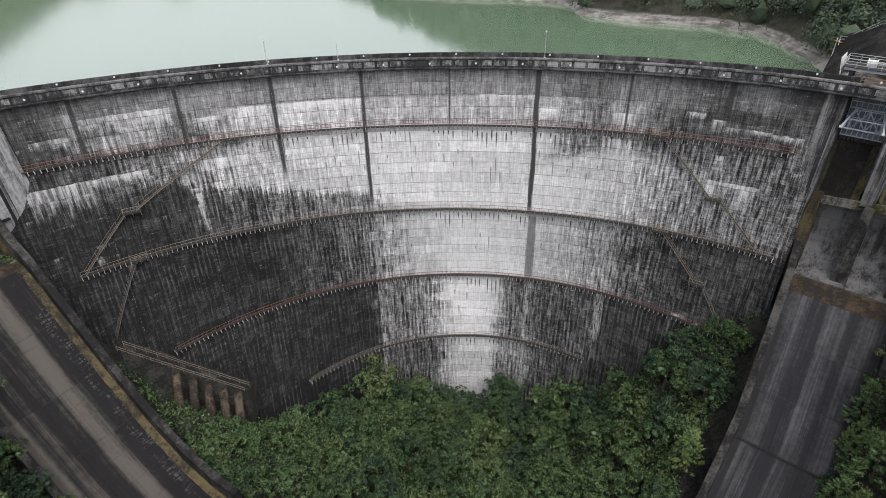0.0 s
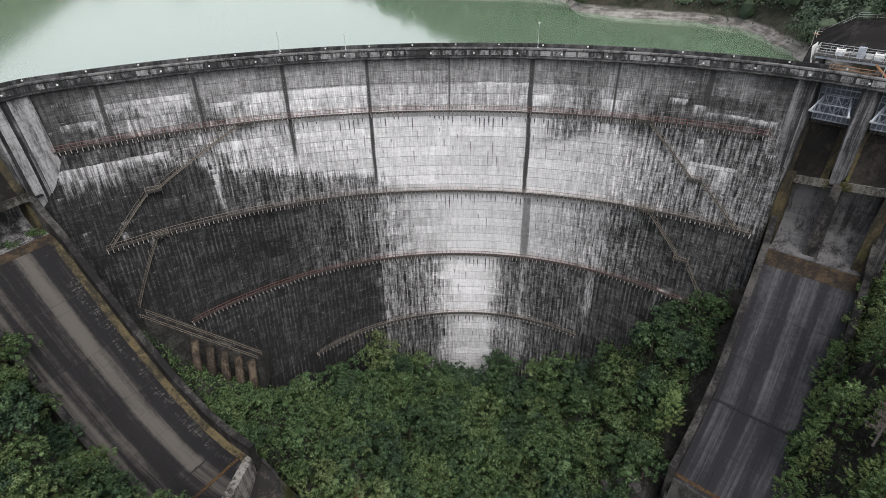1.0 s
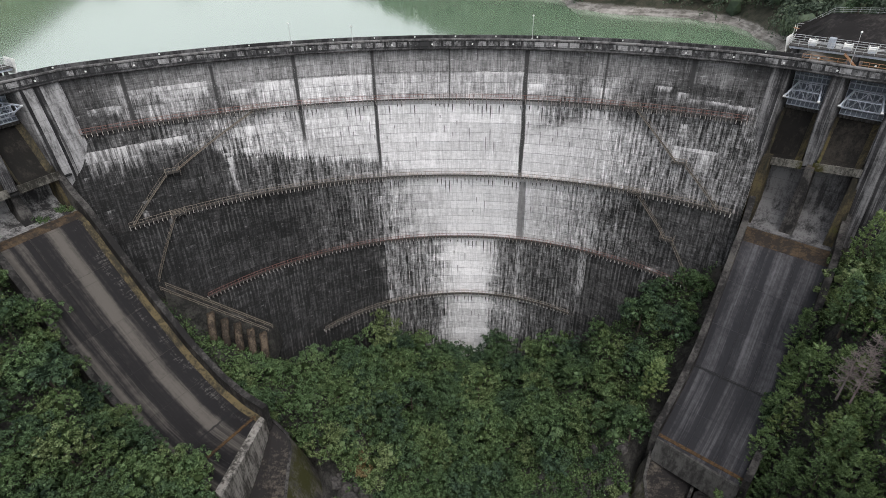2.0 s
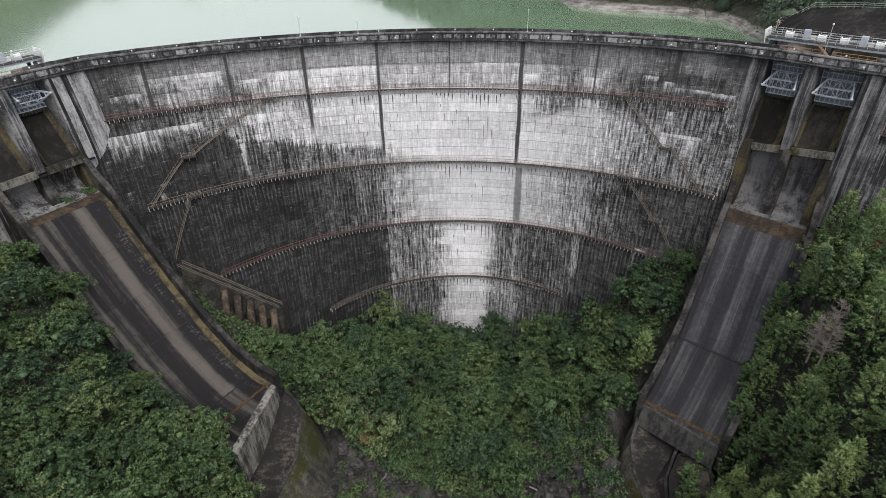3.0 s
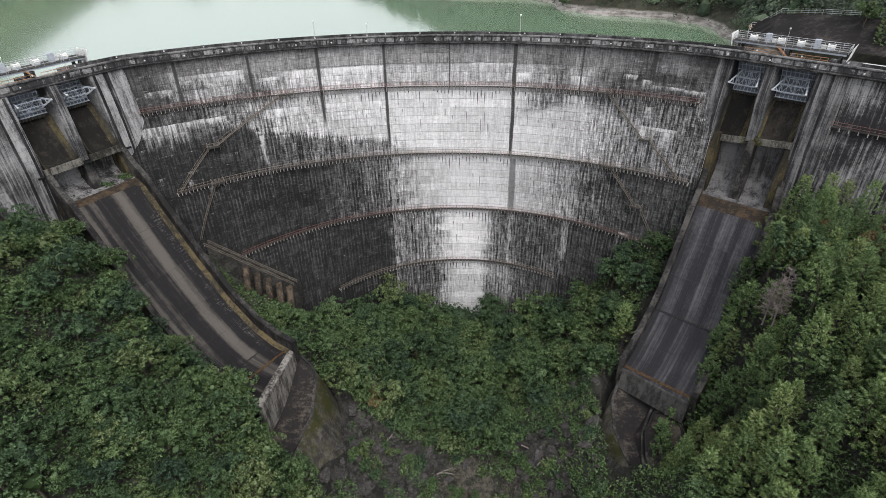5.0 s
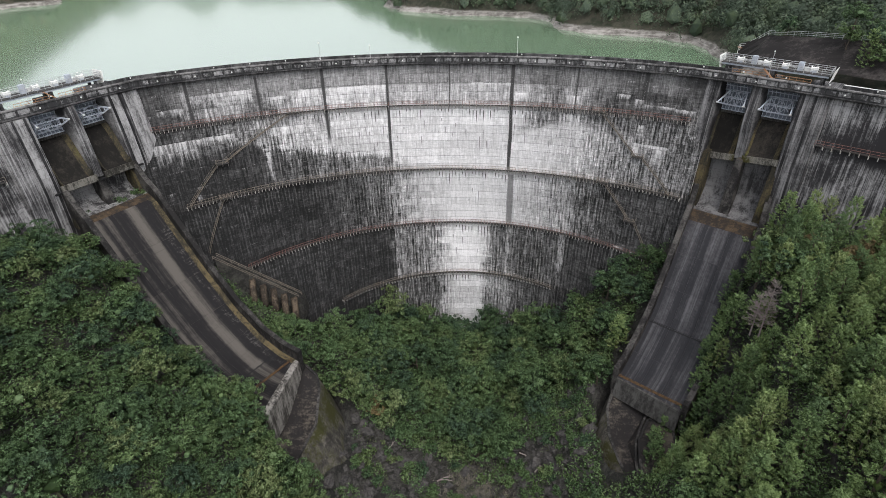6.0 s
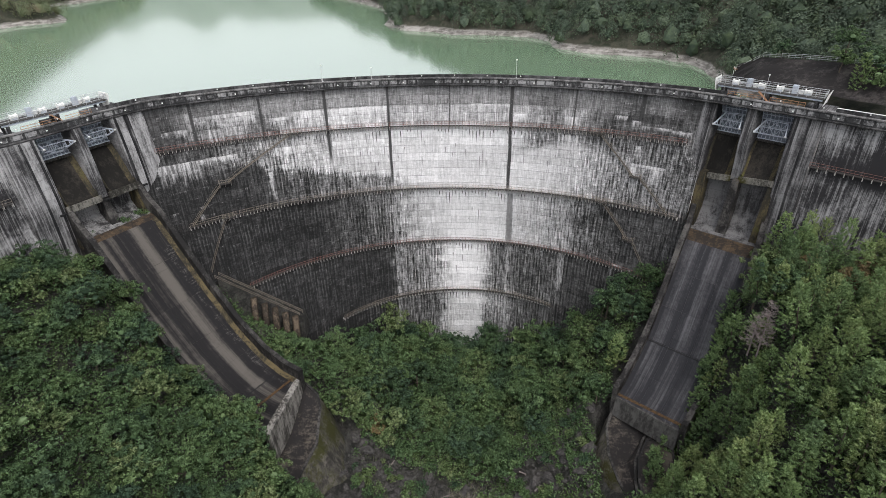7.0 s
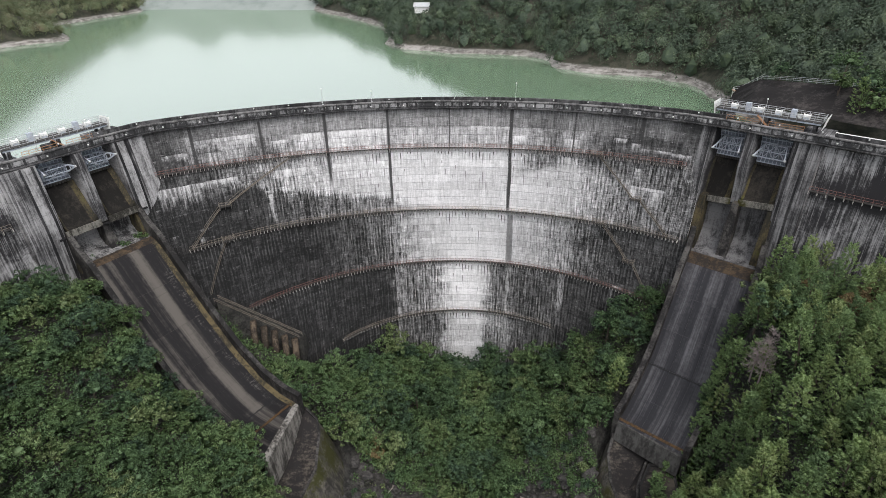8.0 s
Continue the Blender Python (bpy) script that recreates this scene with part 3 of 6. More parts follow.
def sheet(bm, rows, uvs=None, closed=False):
    """Quads over a grid of points; uvs: the same grid of texture places."""
    g = [[bm.verts.new(p) for p in r] for r in rows]
    lay = bm.loops.layers.uv.verify() if uvs else None
    out = []
    for i in range(len(g) - 1):
        for j in range(len(g[0]) - (0 if closed else 1)):
            k = (j + 1) % len(g[0])
            f = bm.faces.new((g[i][j], g[i][k], g[i + 1][k], g[i + 1][j]))
            if uvs:
                for lo, (a, b) in zip(f.loops, ((i, j), (i, k), (i + 1, k), (i + 1, j))):
                    lo[lay].uv = uvs[a][b]
            out.append(f)
    return g, out


def sweep(bm, path, section, cap=True):
    """A closed section (across, up) carried along path: rows of (point, direction across)."""
    rows = [[Vector(p) + Vector(n) * a + Vector((0, 0, b)) for a, b in section] for p, n in path]
    g, _ = sheet(bm, rows, closed=True)
    if cap:
        bm.faces.new(g[0])
        bm.faces.new(g[-1][::-1])


# ---- the arch ----
CX, CY, RC = -2.31, -19.5, 116.8            # centre and radius of the crest circle
FACE_Z = (-6.0, 0.0, 16.2, 31.5, 47.6, 64.0, 72.8)
FACE_C = (74.0, 68.0, 52.8, 31.5, 5.5, -20.8, -19.5)
FACE_R = (21.0, 27.4, 42.3, 64.9, 89.5, 116.1, 116.8)
S0, S1 = -79.5, 53.5                        # ends of the arch along the crest
TOP = 73.4                                  # underside of the crest beam


def face(s, z, off=0.0):
    """A point of the downstream face: s metres along the crest, off metres into the concrete."""
    t = s / RC
    a = float(np.interp(z, FACE_Z, FACE_C)) - CY
    r = float(np.interp(z, FACE_Z, FACE_R)) + off
    q = a * math.cos(t) + math.sqrt(max(r * r - (a * math.sin(t)) ** 2, 1.0))
    return Vector((CX + q * math.sin(t), CY + q * math.cos(t), z))


def face_in(s, z):
    """Horizontal direction into the valley, square to the face."""
    n = face(s, z, -1.0) - face(s, z)
    t = face(s + 0.5, z) - face(s - 0.5, z)
    n = Vector((t.y, -t.x, 0)).normalized()
    return n


def arc_at(s_guess, z, target):
    """The crest measure whose face point at height z has the plan x of target."""
    lo, hi = S0 - 5, S1 + 5
    for _ in range(40):
        mid = (lo + hi) / 2
        if face(mid, z).x < target:
            lo = mid
        else:
            hi = mid
    return (lo + hi) / 2


def dam_foot(s):
    """Height at which the arch disappears into the valley's rock and trees."""
    a = abs(s + 4.0)
    return -4.0 + max(0.0, a - 12.0) * 0.36


def build_dam():
    dam = tagged(new("dam"), "tall concave concrete arch dam, pale and black streaked", "dam", kind="structure")
    edges = [S0] + [j for j in JOINTS if S0 + 2 < j < S1 - 2] + [S1]
    for a, b in zip(edges, edges[1:]):
        foot = min(dam_foot(a), dam_foot(b), dam_foot((a + b) / 2))
        bm = bmesh.new()
        n = 8
        cols = [a + (b - a) * i / n for i in range(n + 1)]
        zz = [foot - 3 + (TOP - foot + 3) * i / 24 for i in range(25)]
        inner = [[face(s, z, 0.045) for s in cols] for z in zz]
        outer = [[face(s, z, 7.0 - 3.0 * max(z, 0) / TOP) for s in cols] for z in zz]
        uv = [[(s, z) for s in cols] for z in zz]
        sheet(bm, inner, uv)
        sheet(bm, outer, uv)
        for i in range(24):
            for k in (0, n):
                bm.faces.new([bm.verts.new(p) for p in (inner[i][k], inner[i + 1][k], outer[i + 1][k], outer[i][k])])
        bmesh.ops.remove_doubles(bm, verts=bm.verts[:], dist=0.001)
        block = part("monolith", bm, DAM, dam)
        g = 0.02
        for k in range(37, -3, -1):
            z0, z1 = 2.0 * k - 1.0 + g, min(2.0 * k + 1.0 - g, TOP)
            if z1 < foot or z1 - z0 < 0.3:
                continue
            bm = bmesh.new()
            out = random.uniform(-0.012, 0.012)
            cols = [a + g + (b - a - 2 * g) * i / n for i in range(n + 1)]
            rim = [[face(s, z, 0.05) for s in cols] for z in (z0, z1)]
            rows = [rim[0], [face(s, z0 + 0.01, out) for s in cols], [face(s, z1 - 0.01, out) for s in cols], rim[1]]
            uv = [[(s, z) for s in cols] for z in (z0, z0, z1, z1)]
            sheet(bm, rows, uv)
            for c in (0, n):
                bm.faces.new([bm.verts.new(r[c]) for r in rows])
            part("lift", bm, DAM, block)
    return dam


# ---- frames of the two spillways: u down the fall, v to the other side ----
class Local:
    def __init__(self, o, d, bays):
        self.bays = bays
        self.o = Vector((o[0], o[1], 0))
        self.d = Vector((d[0], d[1], 0)).normalized()
        self.w = Vector((-self.d.y, self.d.x, 0))

    def __call__(self, u, v, z):
        return self.o + self.d * u + self.w * v + Vector((0, 0, z))


WEST = Local((-76.9, 60.5), (0.885, -0.465), ((-7.5, -1.25), (1.05, 6.9)))
EAST = Local((54.8, 78.6), (-0.58, -0.815), ((-7.5, -1.75), (0.6, 6.95)))
LIP = 59.6
# floor of each chute: distance down the fall, height
FALL_WEST = ((-2.8, 58.4), (-2.4, 55.0), (-0.6, 53.6), (4.2, 52.9), (6.0, 51.7), (10.6, 46.2), (17.4, 38.4), (25.3, 30.6), (32.4, 25.9), (38.0, 24.2), (43.0, 24.0), (50.0, 24.6))
FALL_EAST = ((-2.8, 57.6), (-2.3, 50.0), (0.6, 46.8), (5.6, 45.2), (7.2, 44.2), (9.0, 42.6), (17.0, 35.0), (27.3, 25.3), (33.0, 21.6), (37.0, 20.4), (43.0, 20.4))


def crest_line():
    """Downstream edge of the crest: points and the direction towards the lake."""
    pts = [WEST(-2.3, v, 0) for v in (-70, -55, -40, -30, -24, -19, -14, -9, -4, 1, 6)]
    for i, q in enumerate((9.0, 6.5, 4.6, 3.2, 2.3, 1.6, 0.8)):
        pts[i] = pts[i] - WEST.d * q * 0.35
    t0, t1 = math.radians(-36.6), math.radians(23.2)
    n = 56
    pts += [Vector((CX + (RC - 0.5) * math.sin(t), CY + (RC - 0.5) * math.cos(t), 0)) for t in (t0 + (t1 - t0) * i / n for i in range(n + 1))]
    pts += [EAST(-1.5, v, 0) for v in (-7, -3, 1, 5, 9, 13, 18, 24, 31, 40, 55, 75)]
    out = []
    for i, p in enumerate(pts):
        t = (pts[min(i + 1, len(pts) - 1)] - pts[max(i - 1, 0)]).normalized()
        out.append((p, Vector((-t.y, t.x, 0))))
    return out


CREST_PATH = crest_line()


def build_crest():
    crest = tagged(new("crest_walkway"), "dark weathered concrete walkway along the dam's crest", "walkway", kind="structure")
    lift = Vector((0, 0, TOP))
    path = [(p + lift, n) for p, n in CREST_PATH]
    bm = bmesh.new()
    sweep(bm, path, ((-0.62, 0.10), (-0.62, -0.06), (-0.45, -0.22), (0.3, -0.25), (4.6, -0.25), (4.6, 0.10)))
    part("deck_slab", bm, CREST, crest)
    bm = bmesh.new()
    sweep(bm, path, ((0.16, 0.105), (4.1, 0.105), (4.1, 0.14), (0.16, 0.14)))
    part("roadway", bm, ROAD, crest)
    bm = bmesh.new()
    sweep(bm, path, ((-0.30, 0.104), (0.0, 0.104), (0.0, 1.42), (-0.30, 1.42)))
    part("parapet", bm, CREST, crest)
    bm = bmesh.new()
    sweep(bm, path, ((-0.46, 1.424), (0.12, 1.424), (0.12, 1.64), (0.05, 1.72), (-0.38, 1.72), (-0.46, 1.64)))
    part("coping", bm, COPING, crest)
    gap_w = [i for i, (p, n) in enumerate(CREST_PATH) if abs((p - WEST.o).dot(WEST.w)) < 9.5 and (p - WEST.o).length < 13]
    gap_e = [i for i, (p, n) in enumerate(CREST_PATH) if abs((p - EAST.o).dot(EAST.w)) < 9.5 and (p - EAST.o).length < 13]
    for run in (path[:gap_w[0]], path[gap_w[-1]:gap_e[0] + 1], path[gap_e[-1] + 1:]):
        bm = bmesh.new()
        sweep(bm, run, ((4.2, 0.104), (4.5, 0.104), (4.5, 1.38), (4.2, 1.38)))
        part("upstream_parapet", bm, CREST, crest)
    bm = bmesh.new()
    sweep(bm, [(p, n) for p, n in path[gap_e[-1] + 1:]], ((4.14, 1.384), (4.56, 1.384), (4.56, 1.44), (4.14, 1.44)))
    part("parapet_cap", bm, BRIGHTPAD, crest, "bright pale cap strip")
    # recessed pale panels between the parapet's pilasters
    length, k = 0.0, 0
    for (p, n), (q, n2) in zip(path, path[1:]):
        span = (q - p).length
        cuts = max(1, round(span / 2.2))
        for c in range(cuts):
            a, b = p.lerp(q, (c + 0.10) / cuts), p.lerp(q, (c + 0.90) / cuts)
            bm = bmesh.new()
            hexa(bm, [x + n * o + Vector((0, 0, z)) for z in (0.40, 1.24) for x, o in ((a, -0.335), (b, -0.335), (b, -0.301), (a, -0.301))])
            part("panel", bm, PANEL, crest)
    return crest


def build_spillway(L, fall, group_label, half, wall_h, skew, outer, floor_mat, lean, gate_z, drift=0.0):
    """Two gated bays, the jump lip, the wall under it and the chute down the hillside."""
    sp = tagged(new("spillway"), group_label, "spillway", "spillways beside the arch", "structure")
    fz = lambda u: float(np.interp(u, [f[0] for f in fall], [f[1] for f in fall]))
    bays = L.bays
    # the chute swings a little to one side on its way down
    C = lambda u, v, z: L(u, v + drift * float(np.interp(u, (-3, 0, 5.5, 23, 60), (0, 0.2, 1.2, 3.0, 3.1))), z)

    def P(u, v, z):
        """The jump lip of the steep spillway leans: lower on the arch's side."""
        k = drift * min(1.0, max(0.0, (66.0 - z) / 6.0))
        return L(u + k * (0.1 * v - 1.6), v, z + k * (0.14 * v - 0.9))

    # piers
    for v0, v1 in ((outer[0], bays[0][0]), (bays[0][1], bays[1][0]), (bays[1][1], outer[1])):
        bm = bmesh.new()
        nose = 0.3
        rows = []
        foot = 58.9 if v0 == bays[0][1] else 46.0
        for z in (foot, 58.9, 62.0, 66.0, 70.0, TOP - 0.26):
            f = 0.5 - 2.3 * max(0.0, (z - 58.9) / (TOP - 58.9)) ** 1.3
            sec = [(-14, v0), (f - 0.8, v0), (f, v0 + nose), (f, v1 - nose), (f - 0.8, v1), (-14, v1)]
            rows.append([P(u, v, z) if foot == 58.9 else L(u, v, z) for u, v in sec])
        if foot == 58.9:
            rows = rows[1:]
        g, _ = sheet(bm, rows, closed=True)
        bm.faces.new(g[0])
        bm.faces.new(g[-1])
        part("pier", bm, PIER_W if L is WEST else PIER_E, sp)
        # raised corner strips down the pier's nose
        if foot == 58.9:
            continue
        inner = v1 if v0 < 0 else v0
        away = -1 if v0 < 0 else 1
        for off, wide_by, out, strip in ((0.9, 0.22, 0.10, SLOT), (1.9, 0.75, 0.05, PALESTRIP), (2.95, 0.18, 0.06, SLOT), (5.3, 1.6, 0.04, PALESTRIP)):
            v = inner + away * off
            if not v0 + nose + wide_by < v < v1 - nose - wide_by:
                continue
            bm = bmesh.new()
            sheet(bm, [[r[2].lerp(r[3], (v + d - v0 - nose) / (v1 - v0 - 2 * nose)) + L.d * o for d, o in ((-wide_by - 0.04, -0.05), (-wide_by, out), (wide_by, out), (wide_by + 0.04, -0.05))] for r in rows])
            part("nose_strip", bm, strip if L is WEST or strip is SLOT else PIER_E, sp)
    # sill: falls from under the gate to the lip
    for v0, v1 in bays:
        bm = bmesh.new()
        prof = [(-9.0, gate_z - 0.1), (-6.4, gate_z), (-5.2, gate_z - 0.25), (-4.0, gate_z - 1.3), (-2.6, 0.5 * gate_z + 30.6), (-1.2, 0.2 * gate_z + 48.5), (0.0, 60.2), (0.9, 59.9)]
        rows = [[P(u, v, z) for v in (v0, v1)] for u, z in prof] + [[P(u, v, LIP - 1.0) for v in (v0, v1)] for u in (0.9, -9.0)]
        g, _ = sheet(bm, rows)
        bm.faces.new([r[0] for r in g])
        bm.faces.new([r[1] for r in g][::-1])
        part("sill", bm, SILL, sp)
        for v, sgn in ((v0, 1), (v1, -1)):
            bm = bmesh.new()
            rows = []
            for u, z in prof[2:]:
                big = 1.0 if sgn < 0 else 0.45
                rows.append([P(u, v + sgn * 0.004, z + 0.9 * big), P(u, v + sgn * 1.0 * big, z + 0.03), P(u, v + sgn * 0.004, z - 0.3)])
            g, _ = sheet(bm, rows, closed=True)
            bm.faces.new(g[0])
            bm.faces.new(g[-1])
            part("fillet", bm, OCHRE, sp)
        bm = bmesh.new()
        hexa(bm, [P(u, v, z) for z in (LIP - 1.1, LIP + 0.26) for u, v in ((0.905, v0 - 0.4), (1.2, v0 - 0.4), (1.2, v1 + 0.4), (0.905, v1 + 0.4))])
        part("lip_beam", bm, LIPBEAM, sp)
    # soffit under the lip, coloured black to paint the shadow there
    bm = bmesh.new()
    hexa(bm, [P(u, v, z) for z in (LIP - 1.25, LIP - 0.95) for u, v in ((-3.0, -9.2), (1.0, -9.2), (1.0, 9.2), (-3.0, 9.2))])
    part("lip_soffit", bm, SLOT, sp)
    # body of the block with the wall below the lip
    bm = bmesh.new()
    hexa(bm, [L(u, v, z) for z in (20.0, LIP - 1.2) for u, v in ((-16, -11.5), (-3.0, -11.5), (-3.0, 11.5), (-16, 11.5))])
    part("block_body", bm, BLOCKWALL_W if L is WEST else BLOCKWALL_E, sp)
    # curved foot of the wall: slab by slab from the wall into the chute
    us = [f[0] for f in fall]
    ends = fall[-1][0]
    n_v = 3
    stops = [fall[0][0], fall[3][0] - (1.0 if L is WEST else 2.4), fall[3][0] + 0.8] + [fall[3][0] + 0.8 + (36.0 - fall[3][0] - 0.8) * i / 5 for i in range(1, 6)] + [ends]
    for a, b in zip(stops, stops[1:]):
        for c in range(n_v):
            va, vb = -half + 2 * half * c / n_v + 0.012, -half + 2 * half * (c + 1) / n_v - 0.012
            bm = bmesh.new()
            m = 14 if a < -1 else 8
            rows, uv, low = [], [], []
            for i in range(m + 1):
                for_u = a + 0.015 + (b - a - 0.03) * i / m

                r, t = [], []
                for j in range(4):
                    v = va + (vb - va) * j / 3
                    u = for_u
                    if b == ends:
                        edge = skew[0] + (skew[1] - skew[0]) * (half - v) / (2 * half)
                        u = a + (edge - a) * i / m
                    r.append(C(u, v, fz(u)))
                    t.append((v, u * 1.3))
                rows.append(r)
                uv.append(t)
            sheet(bm, rows, uv)
            for side in ([r[0] for r in rows], [r[-1] for r in rows]):
                sheet(bm, [side, [p - Vector((0, 0, 0.5)) for p in side]])
            for end in (rows[0], rows[-1]):
                sheet(bm, [end, [p - Vector((0, 0, 0.5)) for p in end]])
            part("floor_slab", bm, (FACEWEST if L is WEST else FACEEAST) if a < -1 else BRINK if a < fall[3][0] else floor_mat, sp)
    # rust-brown sill across the end of the chute
    e0 = min(skew) - (1.6 if lean < 1 else 0.5)
    bm = bmesh.new()
    hexa(bm, [C(u, v, fz(u) + z) for z in (-0.2, 0.12) for u, v in ((e0 - 0.5, -half), (e0, -half), (e0, half), (e0 - 0.5, half))])
    part("end_sill", bm, RUSTLIP, sp)
    # end wall under the skew edge
    bm = bmesh.new()
    a, b = C(skew[0] + 0.05, half, fz(skew[0]) + 0.05), C(skew[1] + 0.05, -half, fz(skew[1]) + 0.05)
    drop = Vector((0, 0, -7.5 if lean < 1 else -4.2)) + L.d * lean
    back = L.d * -1.5
    hexa(bm, [a + drop, b + drop, b + drop + back, a + drop + back, a, b, b + back, a + back])
    part("end_wall", bm, LIMEWALL if lean < 1 else ENDGREY, sp)
    # training walls
    for sgn in (-1, 1):
        bm = bmesh.new()
        rows = []
        end = skew[0] if sgn > 0 else skew[1] - (2.5 if lean < 1 else 0.0)
        v0, v1 = sgn * half, sgn * (half + 1.1)
        for i in range(41):
            u = 0.6 + (end - 0.6) * i / 40
            h = wall_h + 2.4 * max(0.0, 1 - (u - 0.6) / 5.0) ** 2
            z = fz(u) if u > 3.8 else fz(3.8) + (3.8 - u) * 0.55
            rows.append([C(u, v0, fz(u) - 1.0), C(u, v0, z + h), C(u, v1, z + h - 0.05), C(u, v1, z - 9.0)])
        g, _ = sheet(bm, rows, closed=True)
        bm.faces.new(g[0])
        bm.faces.new(g[-1][::-1])
        wall = part("training_wall", bm, CHUTEWALL, sp)
    # silted ochre strip at the foot of one wall
    if lean < 1:
        bm = bmesh.new()
        rows = []
        for i in range(31):
            u = 5.0 + (skew[0] - 6.0) * i / 30
            rows.append([C(u, half - 1.15, fz(u) + 0.004), C(u, half - 0.75, fz(u) + 0.10), C(u, half - 0.02, fz(u) + 0.16)])
        sheet(bm, rows)
        part("silt_strip", bm, SILT, sp, "ochre silted strip", True)
    # slanting ribs that guide the water under the lip
    for v, hv, rib_mat in ((-half - 0.1, 0.9, OCHRE), (0.0, 0.9, CHUTEWALL), (half + 0.1, 0.8, OCHRE)):
        bm = bmesh.new()
        bot = fz(3.0)
        hexa(bm, [L(-3.0, v - hv, bot - 2), L(2.6, v - hv * 1.3, bot - 2), L(2.6, v + hv * 1.3, bot - 2), L(-3.0, v + hv, bot - 2),
                  L(-3.0, v - hv * 0.7, LIP - 1.26), L(0.2, v - hv * 0.7, LIP - 1.26), L(0.2, v + hv * 0.7, LIP - 1.26), L(-3.0, v + hv * 0.7, LIP - 1.26)])
        part("rib", bm, rib_mat, sp)
    return sp


def build_wing(L, v0, v1, foot):
    """The straight gravity wall beyond a spillway."""
    ob = bmesh.new()
    rows = []
    hexa(ob, [L(u, v, z) for z, us in ((foot, (4.0, -16)), (TOP - 0.25, (-2.2, -10))) for u, v in ((us[0], v0), (us[0], v1), (us[1], v1), (us[1], v0))])
    w = link_mesh("wing_wall", ob, BLOCKWALL_W if L is WEST else BLOCKWALL_E)
    return tagged(w, "dark streaked concrete gravity wall beyond the spillway", "wall", "wing walls", "structure")


build_dam()
build_crest()
spill_west = build_spillway(WEST, FALL_WEST, "gated spillway with a long stained chute and skewed bucket end", 6.9, 2.6, (43.0, 49.0), (-14.2, 14.2), CHUTE_WEST, 0.3, 67.7)
spill_east = build_spillway(EAST, FALL_EAST, "gated spillway with a steep dark chute walled on both sides", 6.8, 2.4, (37.4, 36.6), (-10.6, 12.4), CHUTE_EAST, 1.1, 66.2, 1.0)
build_wing(WEST, -80.0, -13.0, 20.0)
build_wing(EAST, 11.0, 90.0, 20.0)


# ---- ground, lake and hills ----
WATER_Z = 65.0


def smooth(x, a, b):
    t = min(1.0, max(0.0, (x - a) / (b - a)))
    return t * t * (3 - 2 * t)


EAST_SHORE = ((80, 84), (71, 110), (68, 126), (65, 160), (56, 167), (42, 172), (30, 177), (24, 181), (21, 197), (13, 207), (-3, 209), (-20, 212), (-38, 221),
              (-50, 235), (-54, 266), (-62, 288), (-79, 312), (-121, 363), (-150, 430), (-165, 600), (500, 600), (500, 84))
WEST_SHORE = ((-700, 60), (-136, 62), (-150, 84), (-172, 112), (-208, 168), (-238, 212), (-228, 236), (-214, 242), (-222, 256), (-262, 290), (-258, 312), (-246, 362), (-262, 400), (-290, 600), (-700, 600))


def inland(x, y, shore):
    """Distance from the shore: positive on land, negative on the lake."""
    best, inside = 1e9, False
    for (x0, y0), (x1, y1) in zip(shore, shore[1:] + shore[:1]):
        dx, dy = x1 - x0, y1 - y0
        t = min(1.0, max(0.0, ((x - x0) * dx + (y - y0) * dy) / (dx * dx + dy * dy)))
        best = min(best, math.hypot(x - x0 - t * dx, y - y0 - t * dy))
        if (y0 > y) != (y1 > y) and x < x0 + (y - y0) * dx / dy:
            inside = not inside
    return best if inside else -best


def ground_z(x, y):
    """Height of the bare ground."""
    n1 = noise.noise(Vector((x * 0.05, y * 0.05, 0)))
    n2 = noise.noise(Vector((x * 0.17, y * 0.17, 5)))
    a = abs(x + 2.0)
    k = 0.85 if x < -2 else 1.15
    z = -4.0 + (0.021 * a * a if a < 30 else 18.9 + k * (a - 30))
    if x < -22 and y > 60:
        z -= 11.0 * smooth(y, 60, 72) * smooth(-x, 22, 36)
    if x > 14:
        z += 3.0 * smooth(y, 66, 80) * smooth(x, 14, 26)
    z -= 0.06 * max(0.0, 40 - y) * smooth(a, 40, 5)
    if x > 0:
        z = min(z, 46.0 + 0.2 * (a - 60) + 0.5 * max(0.0, 46 - y))
    else:
        z = min(z, 45.0 + 0.2 * (a - 60) + 0.7 * max(0.0, 44 - y))
    rough = max(0.0, 1 - a / 30) * smooth(y, 62, 50)
    if rough > 0:
        r = 1 - abs(noise.noise(Vector((x * 0.22, y * 0.13, 9))) * 2)
        r2 = 1 - abs(noise.noise(Vector((x * 0.6, y * 0.45, 2))) * 2)
        z += rough * (1.3 * r + 0.6 * r2 - 1.0)
    return z + 1.8 * n1 + 0.7 * n2


def carve(x, y, z):
    """Keep the ground below the chutes."""
    for L, fall, half in ((WEST, FALL_WEST, 6.9), (EAST, FALL_EAST, 7.0)):
        q = Vector((x, y, 0)) - L.o
        u, v = q.dot(L.d), q.dot(L.w)
        if -16 < u < fall[-1][0] + 6 and abs(v) < half + 6:
            f = float(np.interp(u, [p[0] for p in fall], [p[1] for p in fall])) - 2.2
            f += max(0.0, abs(v) - half - 1.2) * 1.4
            z = min(z, f)
    # hollows under the aprons
    for cx, cy, rx, ry, low in ((-32.0, 38.0, 5.5, 13.0, 8.5), (34.5, 43.0, 7.5, 10.5, 8.0)):
        k = math.hypot((x - cx) / rx, (y - cy) / ry)
        z = min(z, low + max(0.0, k - 1.0) * 22.0)
    return z


